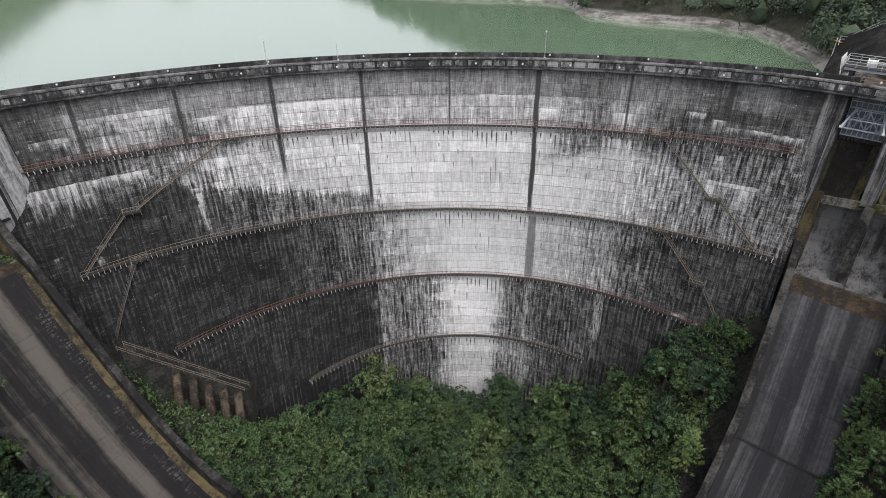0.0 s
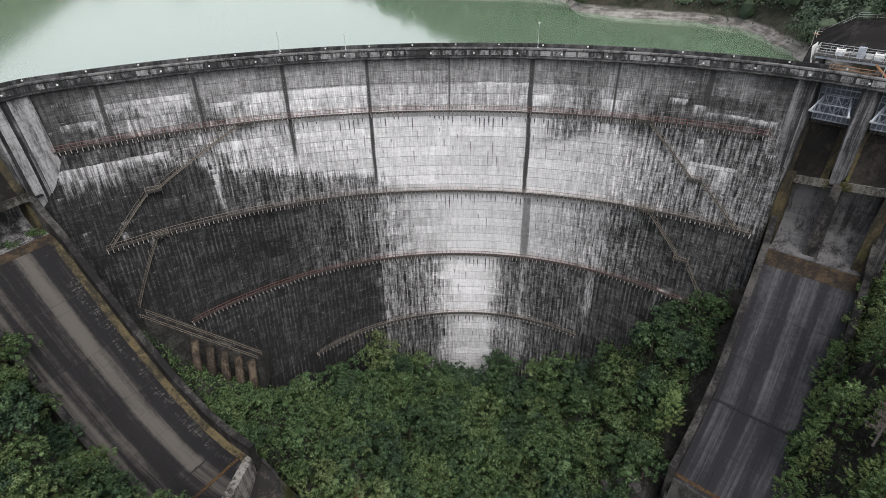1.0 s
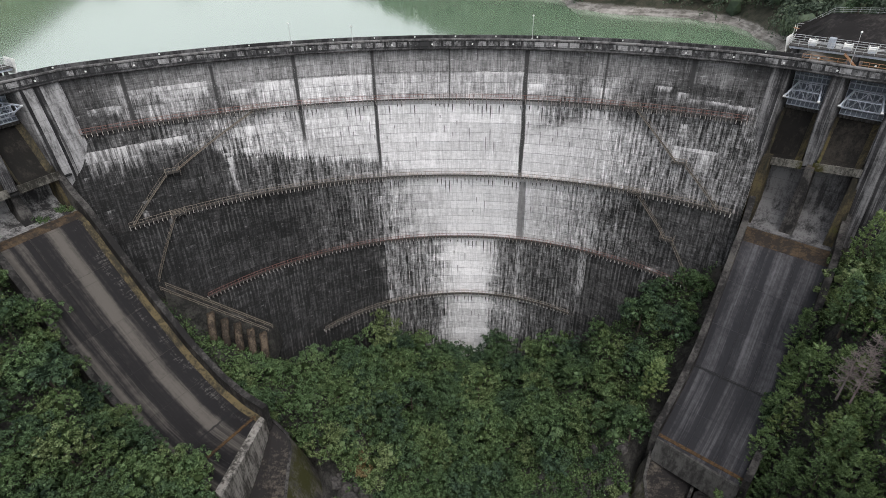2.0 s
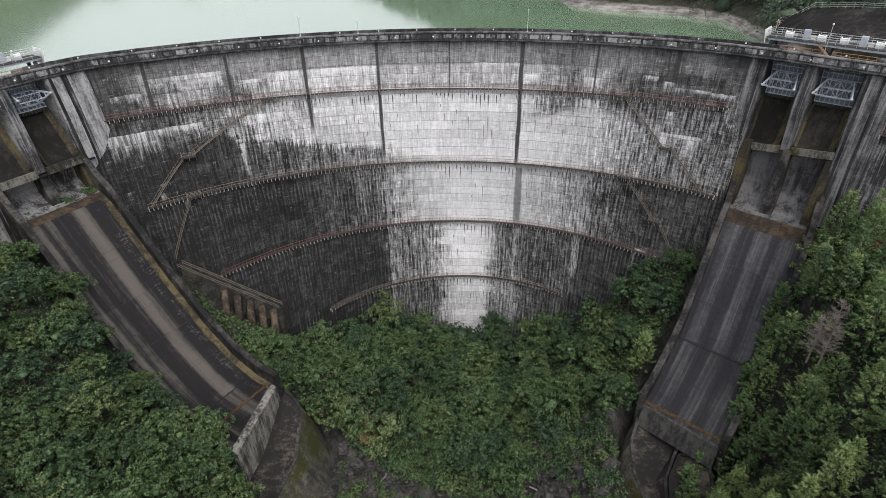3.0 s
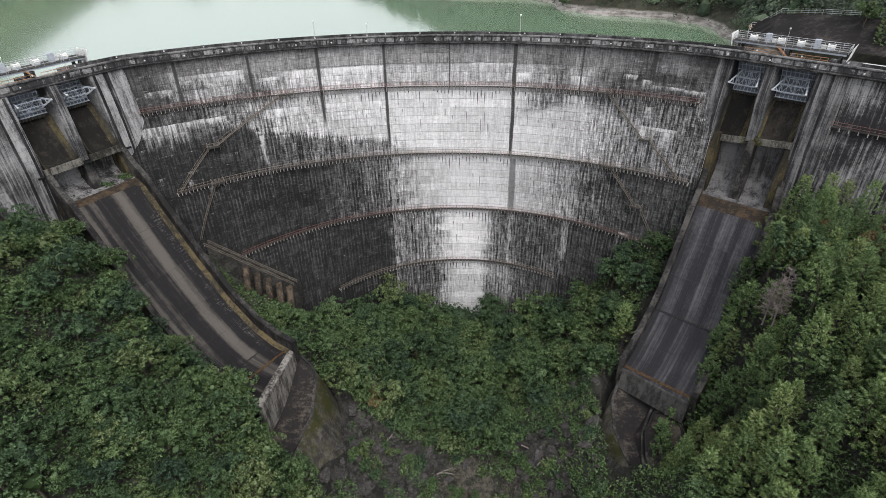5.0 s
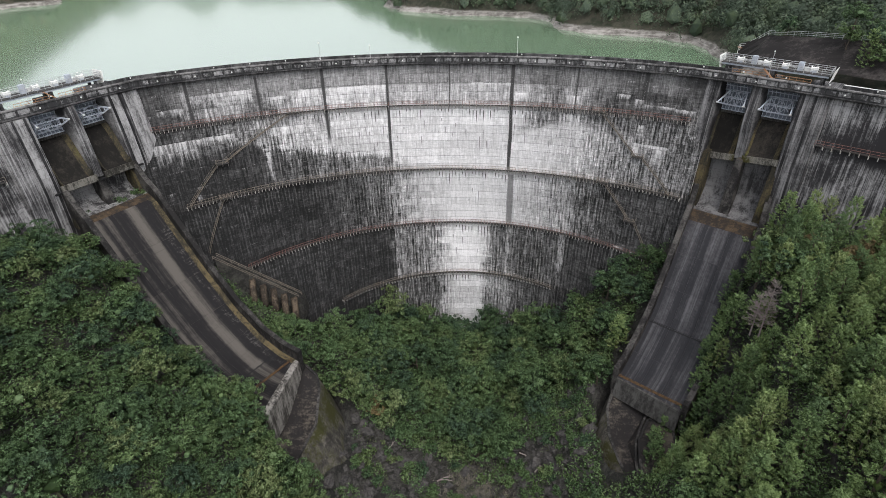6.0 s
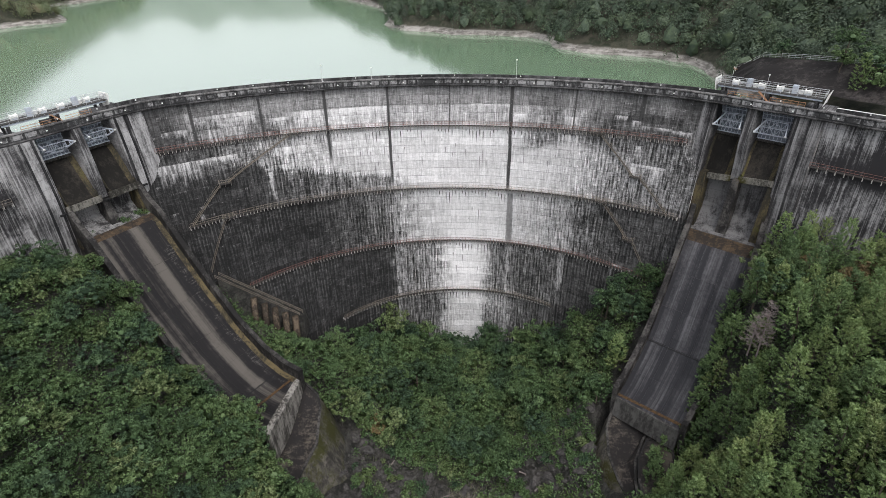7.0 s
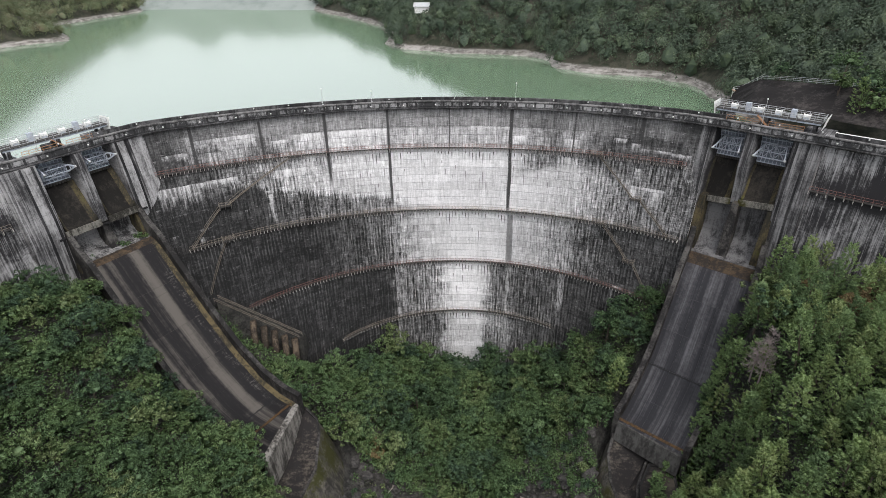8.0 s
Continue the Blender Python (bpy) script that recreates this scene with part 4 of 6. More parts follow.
def build_valley():
    bm = bmesh.new()
    xs = [-150 + 4.0 * i for i in range(28)] + [-40 + 1.0 * i for i in range(82)] + [44 + 4.0 * i for i in range(28)]
    ys = [-110 + 4.0 * i for i in range(33)] + [20 + 1.0 * i for i in range(50)] + [70 + 2.5 * i for i in range(20)]
    rows = []
    for y in ys:
        r = []
        for x in xs:
            z = min(carve(x, y, ground_z(x, y)), 88.0)
            r.append(Vector((x, y, z)))
        rows.append(r)
    g, faces = sheet(bm, rows)
    # nothing of the valley upstream of the dam
    kill = []
    for f in faces:
        c = f.calc_center_median()
        rad = math.hypot(c.x - CX, c.y - CY)
        qw, qe = c - WEST.o, c - EAST.o
        up = rad > RC + 2.0 and c.y > 40
        if qw.dot(WEST.w) < 14 and qw.dot(WEST.d) < -8:
            up = True
        if qe.dot(EAST.w) > -14 and qe.dot(EAST.d) < -8:
            up = True
        if up:
            kill.append(f)
    bmesh.ops.delete(bm, geom=kill, context="FACES")
    ob = link_mesh("ground", bm, SOIL, True)
    return tagged(ob, "dark soil and leaf litter of the steep valley", "ground", kind="structure")


def hill_z(x, y, shore):
    """Height of the wooded hills round the lake."""
    d = inland(x, y, shore) + 2.5 * noise.noise(Vector((x * 0.09, y * 0.09, 8)))
    n1 = noise.noise(Vector((x * 0.012, y * 0.012, 3)))
    if d < 0:
        return WATER_Z + max(d, -12) * 0.5
    return WATER_Z + 3.2 * smooth(d, 0, 4) + max(0.0, d - 3) * 0.56 * (1 + 0.35 * n1)


def build_hill(name, shore, xs, ys, label):
    bm = bmesh.new()
    rows = [[Vector((x, y, hill_z(x, y, shore))) for x in xs] for y in ys]
    g, faces = sheet(bm, rows)
    kill = [f for f in faces if max(v.co.z for v in f.verts) < WATER_Z - 1.5]
    bmesh.ops.delete(bm, geom=kill, context="FACES")
    ob = link_mesh(name, bm, HILL, True)
    return tagged(ob, label, "hillside", "hills round the lake", "structure")


def build_lake():
    bm = bmesh.new()
    pts = [p + n * 3.5 for p, n in CREST_PATH]
    near = [Vector((p.x, p.y, WATER_Z)) for p in pts]
    far = [Vector((p.x * 6.0, 900.0, WATER_Z)) for p in pts]
    sheet(bm, [[a.lerp(b, t) for a, b in zip(near, far)] for t in (0, 0.03, 0.08, 0.2, 0.5, 1)])
    return tagged(link_mesh("water", bm, WATER), "still milky green reservoir reflecting an overcast sky", "lake", kind="structure")


build_valley()
build_lake()
build_hill("hill_east", EAST_SHORE, [-170 + 6 * i for i in range(18)] + [-62 + 2 * i for i in range(80)] + [98 + 8 * i for i in range(50)], [86 + 2 * i for i in range(110)] + [306 + 8 * i for i in range(37)], "wooded hillside above a bleached rocky shoreline")
build_hill("hill_west", WEST_SHORE, [-560 + 6 * i for i in range(74)], [58 + 6 * i for i in range(90)], "wooded headland with a bare earth shore")
# closing ridge at the head of the lake, its mist painted as pale colour
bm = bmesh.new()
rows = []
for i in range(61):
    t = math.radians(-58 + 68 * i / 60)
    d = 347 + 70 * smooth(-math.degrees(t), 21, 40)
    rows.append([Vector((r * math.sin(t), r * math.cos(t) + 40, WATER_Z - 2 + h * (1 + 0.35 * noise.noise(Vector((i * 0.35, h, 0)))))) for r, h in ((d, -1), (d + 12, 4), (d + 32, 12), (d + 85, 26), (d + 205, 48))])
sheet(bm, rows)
tagged(link_mesh("backdrop", bm, PAINTED_MIST, True), "distant wooded ridge at the head of the lake, mist painted into its pale colour", "hillside", kind="structure")


# ---- trees ----
def leaf_mesh(name, spots, sizes, normals, material, rng, along=None, slim=0.55):
    """Small pointed leaf sprays at the given places, as one mesh."""
    n = len(spots)
    spots, normals = np.asarray(spots, float), np.asarray(normals, float)
    normals /= np.linalg.norm(normals, axis=1)[:, None] + 1e-9
    ref = rng.normal(size=(n, 3)) if along is None else np.asarray(along, float) + rng.normal(size=(n, 3)) * 0.25
    b = np.cross(normals, ref)
    b /= np.linalg.norm(b, axis=1)[:, None] + 1e-9
    t = np.cross(b, normals)
    s = np.asarray(sizes, float)[:, None]
    k = rng.uniform(0.7, 1.3, (n, 1)) * slim
    v = np.stack([spots - t * s * 0.8 + b * s * k, spots - t * s * 0.8 - b * s * k, spots + t * s * rng.uniform(0.8, 1.4, (n, 1))], 1).reshape(-1, 3)
    me = bpy.data.meshes.new(name)
    me.from_pydata(v.tolist(), [], np.arange(3 * n).reshape(-1, 3).tolist())
    me.materials.append(material)
    return me


def with_heart(me, lobes, seed):
    """Adds the dense shaded foliage inside the crown: a lumpy core for each lobe."""
    n = len(me.vertices)
    v = np.empty(n * 3)
    me.vertices.foreach_get("co", v)
    verts, faces = v.reshape(-1, 3).tolist(), np.arange(n).reshape(-1, 3).tolist()
    for k, (c, rad) in enumerate(lobes):
        base = len(verts)
        for q in CORE_V:
            w = 0.36 + 0.2 * noise.noise(q * 1.7 + Vector((seed, k, 0)))
            verts.append((c[0] + q.x * rad * w, c[1] + q.y * rad * w, c[2] + q.z * rad * w * 0.8))
        faces += (CORE_F + base).tolist()
    mat = me.materials[0]
    me.clear_geometry()
    me.from_pydata(verts, [], faces)
    me.materials.clear()
    me.materials.append(mat)
    return me


core = bmesh.new()
bmesh.ops.create_icosphere(core, subdivisions=1, radius=1.0)
core.verts.ensure_lookup_table()
CORE_V = [v.co.copy() for v in core.verts]
CORE_F = np.array([[v.index for v in f.verts] for f in core.faces])
core.free()


def broad_crown(seed, r, h, count, material, leaf=0.30, clump=0.48):
    """Leaf sprays in rounded clumps over several overlapping lobes: an uneven crown with gaps."""
    rng = np.random.default_rng(seed)
    lobes = [(np.array((0, 0, h * 0.60)), r * 0.70)]
    for i in range(9):
        a, q = rng.uniform(0, 6.28), rng.uniform(0.35, 0.85) * r
        lobes.append((np.array((math.cos(a) * q, math.sin(a) * q, h * rng.uniform(0.36, 0.86))), r * rng.uniform(0.24, 0.46)))
    w = np.array([l[1] ** 2 for l in lobes])
    per = 34
    P, N, S = [], [], []
    for (c, rad), m in zip(lobes, np.maximum(3, (w / w.sum() * count / per)).astype(int)):
        d = rng.normal(size=(m, 3))
        d[:, 2] = np.abs(d[:, 2]) * 1.2 - 0.4
        d /= np.linalg.norm(d, axis=1)[:, None]
        heart = c + d * (rad * rng.uniform(0.72, 1.10, m))[:, None] * np.array((1, 1, 0.85))
        size = clump * rng.uniform(0.55, 1.35, m)
        for p, s, out in zip(heart, size, d):
            e = rng.normal(size=(per, 3)) + out * 0.9 + np.array((0, 0, 0.5))
            e /= np.linalg.norm(e, axis=1)[:, None]
            P.append(p + e * s * rng.uniform(0.55, 1.1, (per, 1)) * np.array((1.15, 1.15, 0.7)))
            N.append(e * 0.8 + rng.normal(size=(per, 3)) * 0.35 + np.array((0, 0, 0.45)))
            S.append(rng.uniform(0.6, 1.25, per) * leaf)
    return with_heart(leaf_mesh("crown", np.concatenate(P), np.concatenate(S), np.concatenate(N), material, rng), lobes, seed)


def conifer_crown(seed, r, h, count, material):
    """Tufts on the boughs of a cone, each pointing out and up like a feathered brush."""
    rng = np.random.default_rng(seed)
    P, N, S, A = [], [], [], []
    tufts = 82
    per = count // tufts
    for i in range(tufts):
        f = (i + rng.random()) / tufts
        f = 0.16 + 0.84 * f ** 1.15
        z0 = h * f
        reach = r * (1.03 - f) ** 0.75 * rng.uniform(0.62, 1.15)
        a = i * 2.4 + rng.uniform(-0.5, 0.5)
        axis = np.array((math.cos(a) * 0.85, math.sin(a) * 0.85, 0.42 + 0.5 * f + rng.uniform(-0.2, 0.2)))
        axis /= np.linalg.norm(axis)
        base = np.array((math.cos(a) * reach * 0.72, math.sin(a) * reach * 0.72, z0))
        ln, wd = rng.uniform(0.75, 1.35) * (1.15 - 0.45 * f), rng.uniform(0.34, 0.52)
        t = rng.random(per) ** 0.85
        ring = rng.normal(size=(per, 3))
        ring -= (ring @ axis)[:, None] * axis
        ring /= np.linalg.norm(ring, axis=1)[:, None] + 1e-9
        ring[:, 2] *= 0.6
        rad = wd * (1.02 - t) ** 0.8 * rng.uniform(0.5, 1.0, per)
        P.append(base + axis * (t * ln)[:, None] + ring * rad[:, None])
        N.append(ring * 0.6 + rng.normal(size=(per, 3)) * 0.2 + np.array((0, 0, 0.8)))
        S.append(rng.uniform(0.11, 0.19, per))
        A.append(axis + ring * 0.7)
    lobes = [(np.array((0, 0, h * f)), r * 0.62 * (1.05 - f)) for f in (0.22, 0.4, 0.58, 0.76)]
    return with_heart(leaf_mesh("crown", np.concatenate(P), np.concatenate(S), np.concatenate(N), material, rng, np.concatenate(A), 0.42), lobes, seed)


def trunk_mesh(seed, h, r, limbs=5):
    rng = random.Random(seed)
    bm = bmesh.new()
    p, rad = Vector((0, 0, -0.8)), r
    for i in range(4):
        q = p + Vector((rng.uniform(-0.15, 0.15), rng.uniform(-0.15, 0.15), (h + 0.8) / 4))
        bar(bm, p, q, rad, 5, rad * 0.75)
        if i:
            for _ in range(limbs // 2):
                a = rng.uniform(0, 6.28)
                e = p + Vector((math.cos(a) * h * 0.28, math.sin(a) * h * 0.28, h * 0.22))
                bar(bm, p, e, rad * 0.5, 3, rad * 0.15)
        p, rad = q, rad * 0.75
    me = bpy.data.meshes.new("trunk")
    bm.to_mesh(me)
    bm.free()
    me.materials.append(BARK)
    return me


CROWNS = {
    "broadleaf_tree": [broad_crown(s, 3.0 + 0.4 * (s % 3), 6.2 + 0.4 * (s % 2), 3700, LEAF, 0.155, 0.44) for s in range(1, 9)],
    "conifer_tree": [conifer_crown(s, 2.5 + 0.25 * (s % 3), 8.6 + 0.8 * (s % 2), 4100, LEAFCEDAR) for s in range(11, 17)],
    "shrub": [broad_crown(s, 1.3, 1.9, 1100, LEAF, 0.125, 0.30) for s in range(21, 26)],
    "withered_tree": [broad_crown(s, 2.2, 4.6, 2400, LEAFRUST, 0.15, 0.40) for s in (31, 32)],
}
TRUNKS = {
    "broadleaf_tree": [trunk_mesh(s, 4.2, 0.22) for s in (1, 2, 3)],
    "conifer_tree": [trunk_mesh(s, 6.4, 0.2, 2) for s in (4, 5)],
    "shrub": [trunk_mesh(6, 0.9, 0.06)],
    "withered_tree": [trunk_mesh(7, 3.0, 0.14)],
}
LABELS = {
    "broadleaf_tree": "bushy green broadleaf tree rooted on the steep valley side",
    "conifer_tree": "fresh green conifer with layered boughs on the slope",
    "shrub": "low green shrub growing among rocks and grass",
    "withered_tree": "small tree with rusty brown withered leaves",
}


def plant(kind, x, y, z, scale, turn):
    k = int(turn * 977) % 97
    top = thing(kind, (x, y, z), LABELS[kind], "shrub" if kind == "shrub" else "tree", {"broadleaf_tree": "broadleaf wood in the valley", "conifer_tree": "conifers on the slope", "shrub": "shrubs on the valley floor", "withered_tree": "withered trees"}[kind])
    top.matrix_world = Matrix.LocRotScale((x, y, z), Euler((random.uniform(-0.12, 0.12), random.uniform(-0.12, 0.12), turn)), (scale, scale, scale * random.uniform(0.88, 1.15)))
    for name, pool in (("trunk", TRUNKS[kind]), ("crown", CROWNS[kind])):
        ob = new(name, pool[k % len(pool)])
        ob.parent = top
    return top


def on_works(x, y, pad):
    """Whether a place lies on a chute, an apron, or in the dam."""
    for L, fall, half, ends in ((WEST, FALL_WEST, 6.9, 52.0), (EAST, FALL_EAST, 7.0, 40.0)):
        q = Vector((x, y, 0)) - L.o
        u, v = q.dot(L.d), q.dot(L.w)
        if u < 3.0 and abs(v) < 30:
            if u > -30:
                return u < 3.0 if abs(v) > half + 1.2 + pad else True
        if u < 4.0 + pad and (v < 0 if L is WEST else v > 0):
            return True
        h = half + 1.1 + pad
        if u < ends and abs(v) < h and (u < fall[-1][0] + 2 or v * (1 if L is WEST else -1) > -4):
            return True
    return False


def near_face(x, y, z, pad):
    s = RC * math.atan2(x - CX, y - CY)
    if math.hypot(x - CX, y - CY) > RC - 2.0 and y > 40 or x < -60 and y > 74:
        return True
    if not S0 < s < S1:
        return False
    p = face(s, max(z, 0.0))
    return math.hypot(x - CX, y - CY) > math.hypot(p.x - CX, p.y - CY) - pad


def build_wood():
    rng = random.Random(5)
    count = {"broadleaf_tree": 0, "conifer_tree": 0, "shrub": 0}
    y = -6.0
    while y < 96:
        x = -104.0
        while x < 96:
            px, py = x + rng.uniform(-1.6, 1.6), y + rng.uniform(-1.6, 1.6)
            x += 5.0
            z = ground_z(px, py)
            zc = carve(px, py, z)
            if z > 74 or on_works(px, py, 0.3) or near_face(px, py, z + 4, 2.2):
                continue
            # out of sight below the camera
            if (py < 14 and abs(px) < 30) or py < 1 or px < -72 - (py - 8) * 0.87 or px > 66 + (py - 16) * 0.55:
                continue
            bare = (-12 < px < 9 and py < 46) or (9 <= px < 27 and py < 56) or (-30 < px <= -12 and py < 50) or (14 < px < 33 and py < 36) or (-38 < px < -22 and 25 < py < 50) or (24 < px < 40 and 32 < py < 54) or (-68 < px < -39 and 57 < py < 78)
            if bare:
                continue
            east = px > 31 and py < 62 + (px - 31) * 0.2
            kind = "conifer_tree" if east and rng.random() < 0.8 else "broadleaf_tree"
            if kind == "broadleaf_tree" and rng.random() < 0.018:
                plant("withered_tree", px, py, zc - 0.2, rng.uniform(0.9, 1.2), rng.uniform(0, 6.28))
                continue
            count[kind] += 1
            plant(kind, px, py, zc - 0.3, rng.choice((0.75, 0.85, 0.95, 1.05, 1.25)) * (1.2 if abs(px) < 34 else 1.0), rng.uniform(0, 6.28))
            if px < -44 and py < 60 and rng.random() < 0.6 and not on_works(px + 2.4, py + 2.3, 0.3):
                plant("broadleaf_tree", px + 2.4, py + 2.3, carve(px + 2.4, py + 2.3, ground_z(px + 2.4, py + 2.3)) - 0.3, rng.uniform(0.6, 0.9), rng.uniform(0, 6.28))
            if east and rng.random() < 0.9 and not on_works(px + 2.4, py + 2.3, 0.3):
                count['conifer_tree'] += 1
                plant('conifer_tree', px + 2.4, py + 2.3, carve(px + 2.4, py + 2.3, ground_z(px + 2.4, py + 2.3)) - 0.3, rng.uniform(0.75, 1.15), rng.uniform(0, 6.28))
        y += 4.8
    return count


ball = bmesh.new()
bmesh.ops.create_icosphere(ball, subdivisions=1, radius=1.0)
ball.verts.ensure_lookup_table()
BALL_V = [v.co.copy() for v in ball.verts]
BALL_F = np.array([[v.index for v in f.verts] for f in ball.faces])
ball.free()


def build_far_wood(name, shore, x0, x1, y0, y1, step, label, seed):
    """Hundreds of small crowns over a far hillside, joined."""
    rng = np.random.default_rng(seed)
    P, N, S, ball_v, ball_f = [], [], [], [], []
    y = y0
    while y < y1:
        x = x0
        while x < x1:
            px, py = x + rng.uniform(-2, 2), y + rng.uniform(-2, 2)
            x += step
            d = inland(px, py, shore)
            z = hill_z(px, py, shore)
            if d < 0.3 or z < WATER_Z + 1.2 or (py < 114 and d < 11) or z > 99 or math.hypot(px + 34, py - 243) < 7.5:
                continue
            r = rng.uniform(0.50, 0.98) * step
            m = 520
            tall = r * rng.uniform(0.9, 1.35)
            base = np.array((px, py, z + r * rng.uniform(0.2, 0.85)))
            tuft = rng.normal(size=(30, 3))
            tuft[:, 2] = np.abs(tuft[:, 2]) - 0.25
            tuft /= np.linalg.norm(tuft, axis=1)[:, None]
            q = rng.normal(size=(m, 3)) * 0.26 + tuft[rng.integers(0, 30, m)]
            q /= np.linalg.norm(q, axis=1)[:, None]
            P.append(base + q * np.array((r, r, tall)) * rng.uniform(0.8, 1.08, (m, 1)))
            N.append(q * 1.1 + rng.normal(size=(m, 3)) * 0.25 + np.array((0, 0, 0.25)))
            S.append(rng.uniform(0.24, 0.46, m) * step / 6.5)
            # dense inner foliage
            k = Vector((px, py, z))
            inner = np.array([tuple(v * (0.40 + 0.32 * noise.noise(v * 1.9 + k))) for v in BALL_V])
            ball_v.append(base + inner * np.array((r, r, tall)))
            ball_f.append(BALL_F + len(BALL_V) * len(ball_f))
        y += step * 0.9
    leaves = leaf_mesh(name, np.concatenate(P), np.concatenate(S), np.concatenate(N), LEAFFAR, rng)
    v = np.empty(len(leaves.vertices) * 3)
    leaves.vertices.foreach_get("co", v)
    v = v.reshape(-1, 3)
    f = np.arange(len(v)).reshape(-1, 3)
    me = bpy.data.meshes.new(name)
    me.from_pydata(np.concatenate([v, *ball_v]).tolist(), [], np.concatenate([f, *(b + len(v) for b in ball_f)]).tolist())
    me.materials.append(LEAFFAR)
    ob = new(name, me)
    return tagged(ob, label, "forest", "woods round the lake", "stuff")


def build_undergrowth():
    """Low leafy growth that closes the ground between the trees, joined."""
    g = np.random.default_rng(17)
    P = []
    while len(P) < 240000:
        x, y = g.uniform(-98, 80), g.uniform(6, 84)
        if (abs(x + 2) < 23 and y < 48 and noise.noise(Vector((x * 0.2, y * 0.2, 4))) < 0.12) or on_works(x, y, 0.1):
            continue
        if (-38 < x < -25 and 27 < y < 51) or (26 < x < 41 and 30 < y < 55) or (y < 10 and abs(x) < 28) or (-63 < x < -44 and 60 < y < 66):
            continue
        z = ground_z(x, y)
        if near_face(x, y, z + 1, 0.4):
            continue
        z = carve(x, y, z)
        bush = 0.4 + 1.9 * max(0.0, noise.noise(Vector((x * 0.33, y * 0.33, 1))) + 0.35)
        for _ in range(10):
            P.append((x + g.normal() * 0.45, y + g.normal() * 0.45, z + bush * g.uniform(0.25, 1.05)))
    n = len(P)
    N = g.normal(size=(n, 3)) * 0.5 + np.array((0, 0, 0.9))
    ob = new("undergrowth", leaf_mesh("undergrowth", P, g.uniform(0.15, 0.30, n), N, LEAF, g))
    return tagged(ob, "tangled green undergrowth covering the valley sides", "undergrowth", kind="stuff")


build_wood()
build_undergrowth()
build_far_wood("far_wood", EAST_SHORE, -140, 150, 96, 384, 6.4, "dense dark green forest on the hillside above the lake", 3)
build_far_wood("far_wood", WEST_SHORE, -330, -200, 225, 430, 6.6, "dense dark green forest on the headland", 4)


# ---- catwalks on the face ----
def shared(name, bm, material):
    me = bpy.data.meshes.new(name)
    bmesh.ops.recalc_face_normals(bm, faces=bm.faces[:])
    bm.to_mesh(me)
    bm.free()
    me.materials.append(material)
    return me


def bracket_mesh():
    """Cantilever bracket: a post plate on the wall, an arm and a strut. x into the valley."""
    bm = bmesh.new()
    beam(bm, (0.02, 0, -0.06), (0.84, 0, -0.06), 0.10, 0.12)
    beam(bm, (0.82, 0, -0.1), (0.04, 0, -0.85), 0.09, 0.09, (0, 1, 0))
    box(bm, (0.05, 0, -0.5), (0.06, 0.16, 1.1))
    box(bm, (0.87, 0, -0.22), (0.05, 0.11, 0.66))
    return shared("bracket", bm, STRUT)


def post_mesh(material):
    bm = bmesh.new()
    box(bm, (0.80, 0, 0.55), (0.05, 0.05, 1.1))
    return shared("post", bm, material)


BRACKET_ME = bracket_mesh()
POST_ME = {m.name: post_mesh(m) for m in (RAILRED, RAILCREAM, GALV)}


def place(name, me, parent, m, label=""):
    ob = new(name, me)
    ob.parent = parent
    ob.matrix_parent_inverse = parent.matrix_world.inverted()
    ob.matrix_basis = m
    return tagged(ob, label)


def catwalk(points, rail, label):
    """points: (wall point, direction into the valley, has_bracket) along the walk."""
    at = points[len(points) // 2][0]
    cw = thing("catwalk", at, label, "catwalk", "inspection catwalks")
    inward = [(p, n) for p, n in points]
    bm = bmesh.new()
    sweep(bm, inward, ((0.10, 0.0), (0.82, 0.0), (0.82, 0.05), (0.10, 0.05)))
    part("deck", bm, DECK, cw, "dark steel deck")
    for h in (0.55, 1.1):
        bm = bmesh.new()
        sweep(bm, inward, ((0.78, h - 0.03), (0.83, h - 0.03), (0.83, h + 0.03), (0.78, h + 0.03)))
        part("rail", bm, rail, cw)
    bm = bmesh.new()
    sweep(bm, inward, ((0.80, -0.05), (0.835, -0.05), (0.835, 0.06), (0.80, 0.06)))
    part("edge_beam", bm, DECK, cw)
    for p, n in points[::2]:
        m = Matrix.Translation(p) @ Matrix(((n.x, -n.y, 0, 0), (n.y, n.x, 0, 0), (0, 0, 1, 0), (0, 0, 0, 1)))
        place("bracket", BRACKET_ME, cw, m)
        place("post", POST_ME[rail.name], cw, m)
    return cw


def face_walk(s0, s1, z, rail, label):
    k0, k1 = math.ceil(s0 / BRACKET * 2), math.floor(s1 / BRACKET * 2)
    if k0 % 2:
        k0 += 1
    pts = [(face(k * BRACKET / 2, z), face_in(k * BRACKET / 2, z)) for k in range(k0, k1 + 1)]
    return catwalk(pts, rail, label)


face_walk(-75.5, 50.1, LEVELS[0], RAILRED, "narrow steel catwalk with red handrail bracketed to the dam")
face_walk(-72.5, 51.6, LEVELS[1], RAILCREAM, "narrow steel catwalk with cream handrail bracketed to the dam")
face_walk(-62.0, 47.0, LEVELS[2], RAILRED, "narrow steel catwalk with brownish red handrail bracketed to the dam")
face_walk(-38.0, 24.0, LEVELS[3], RAILCREAM, "low steel catwalk with cream handrail above the treetops")


def wing_walk(L, v0, v1, z, rail, label):
    u_at = lambda zz: -2.2 + (TOP - zz) / (TOP - 20.0) * 6.2
    n = max(2, int(abs(v1 - v0) / 0.75))
    pts = [(L(u_at(z), v0 + (v1 - v0) * i / n, z), L.d) for i in range(n + 1)]
    return catwalk(pts, rail, label)


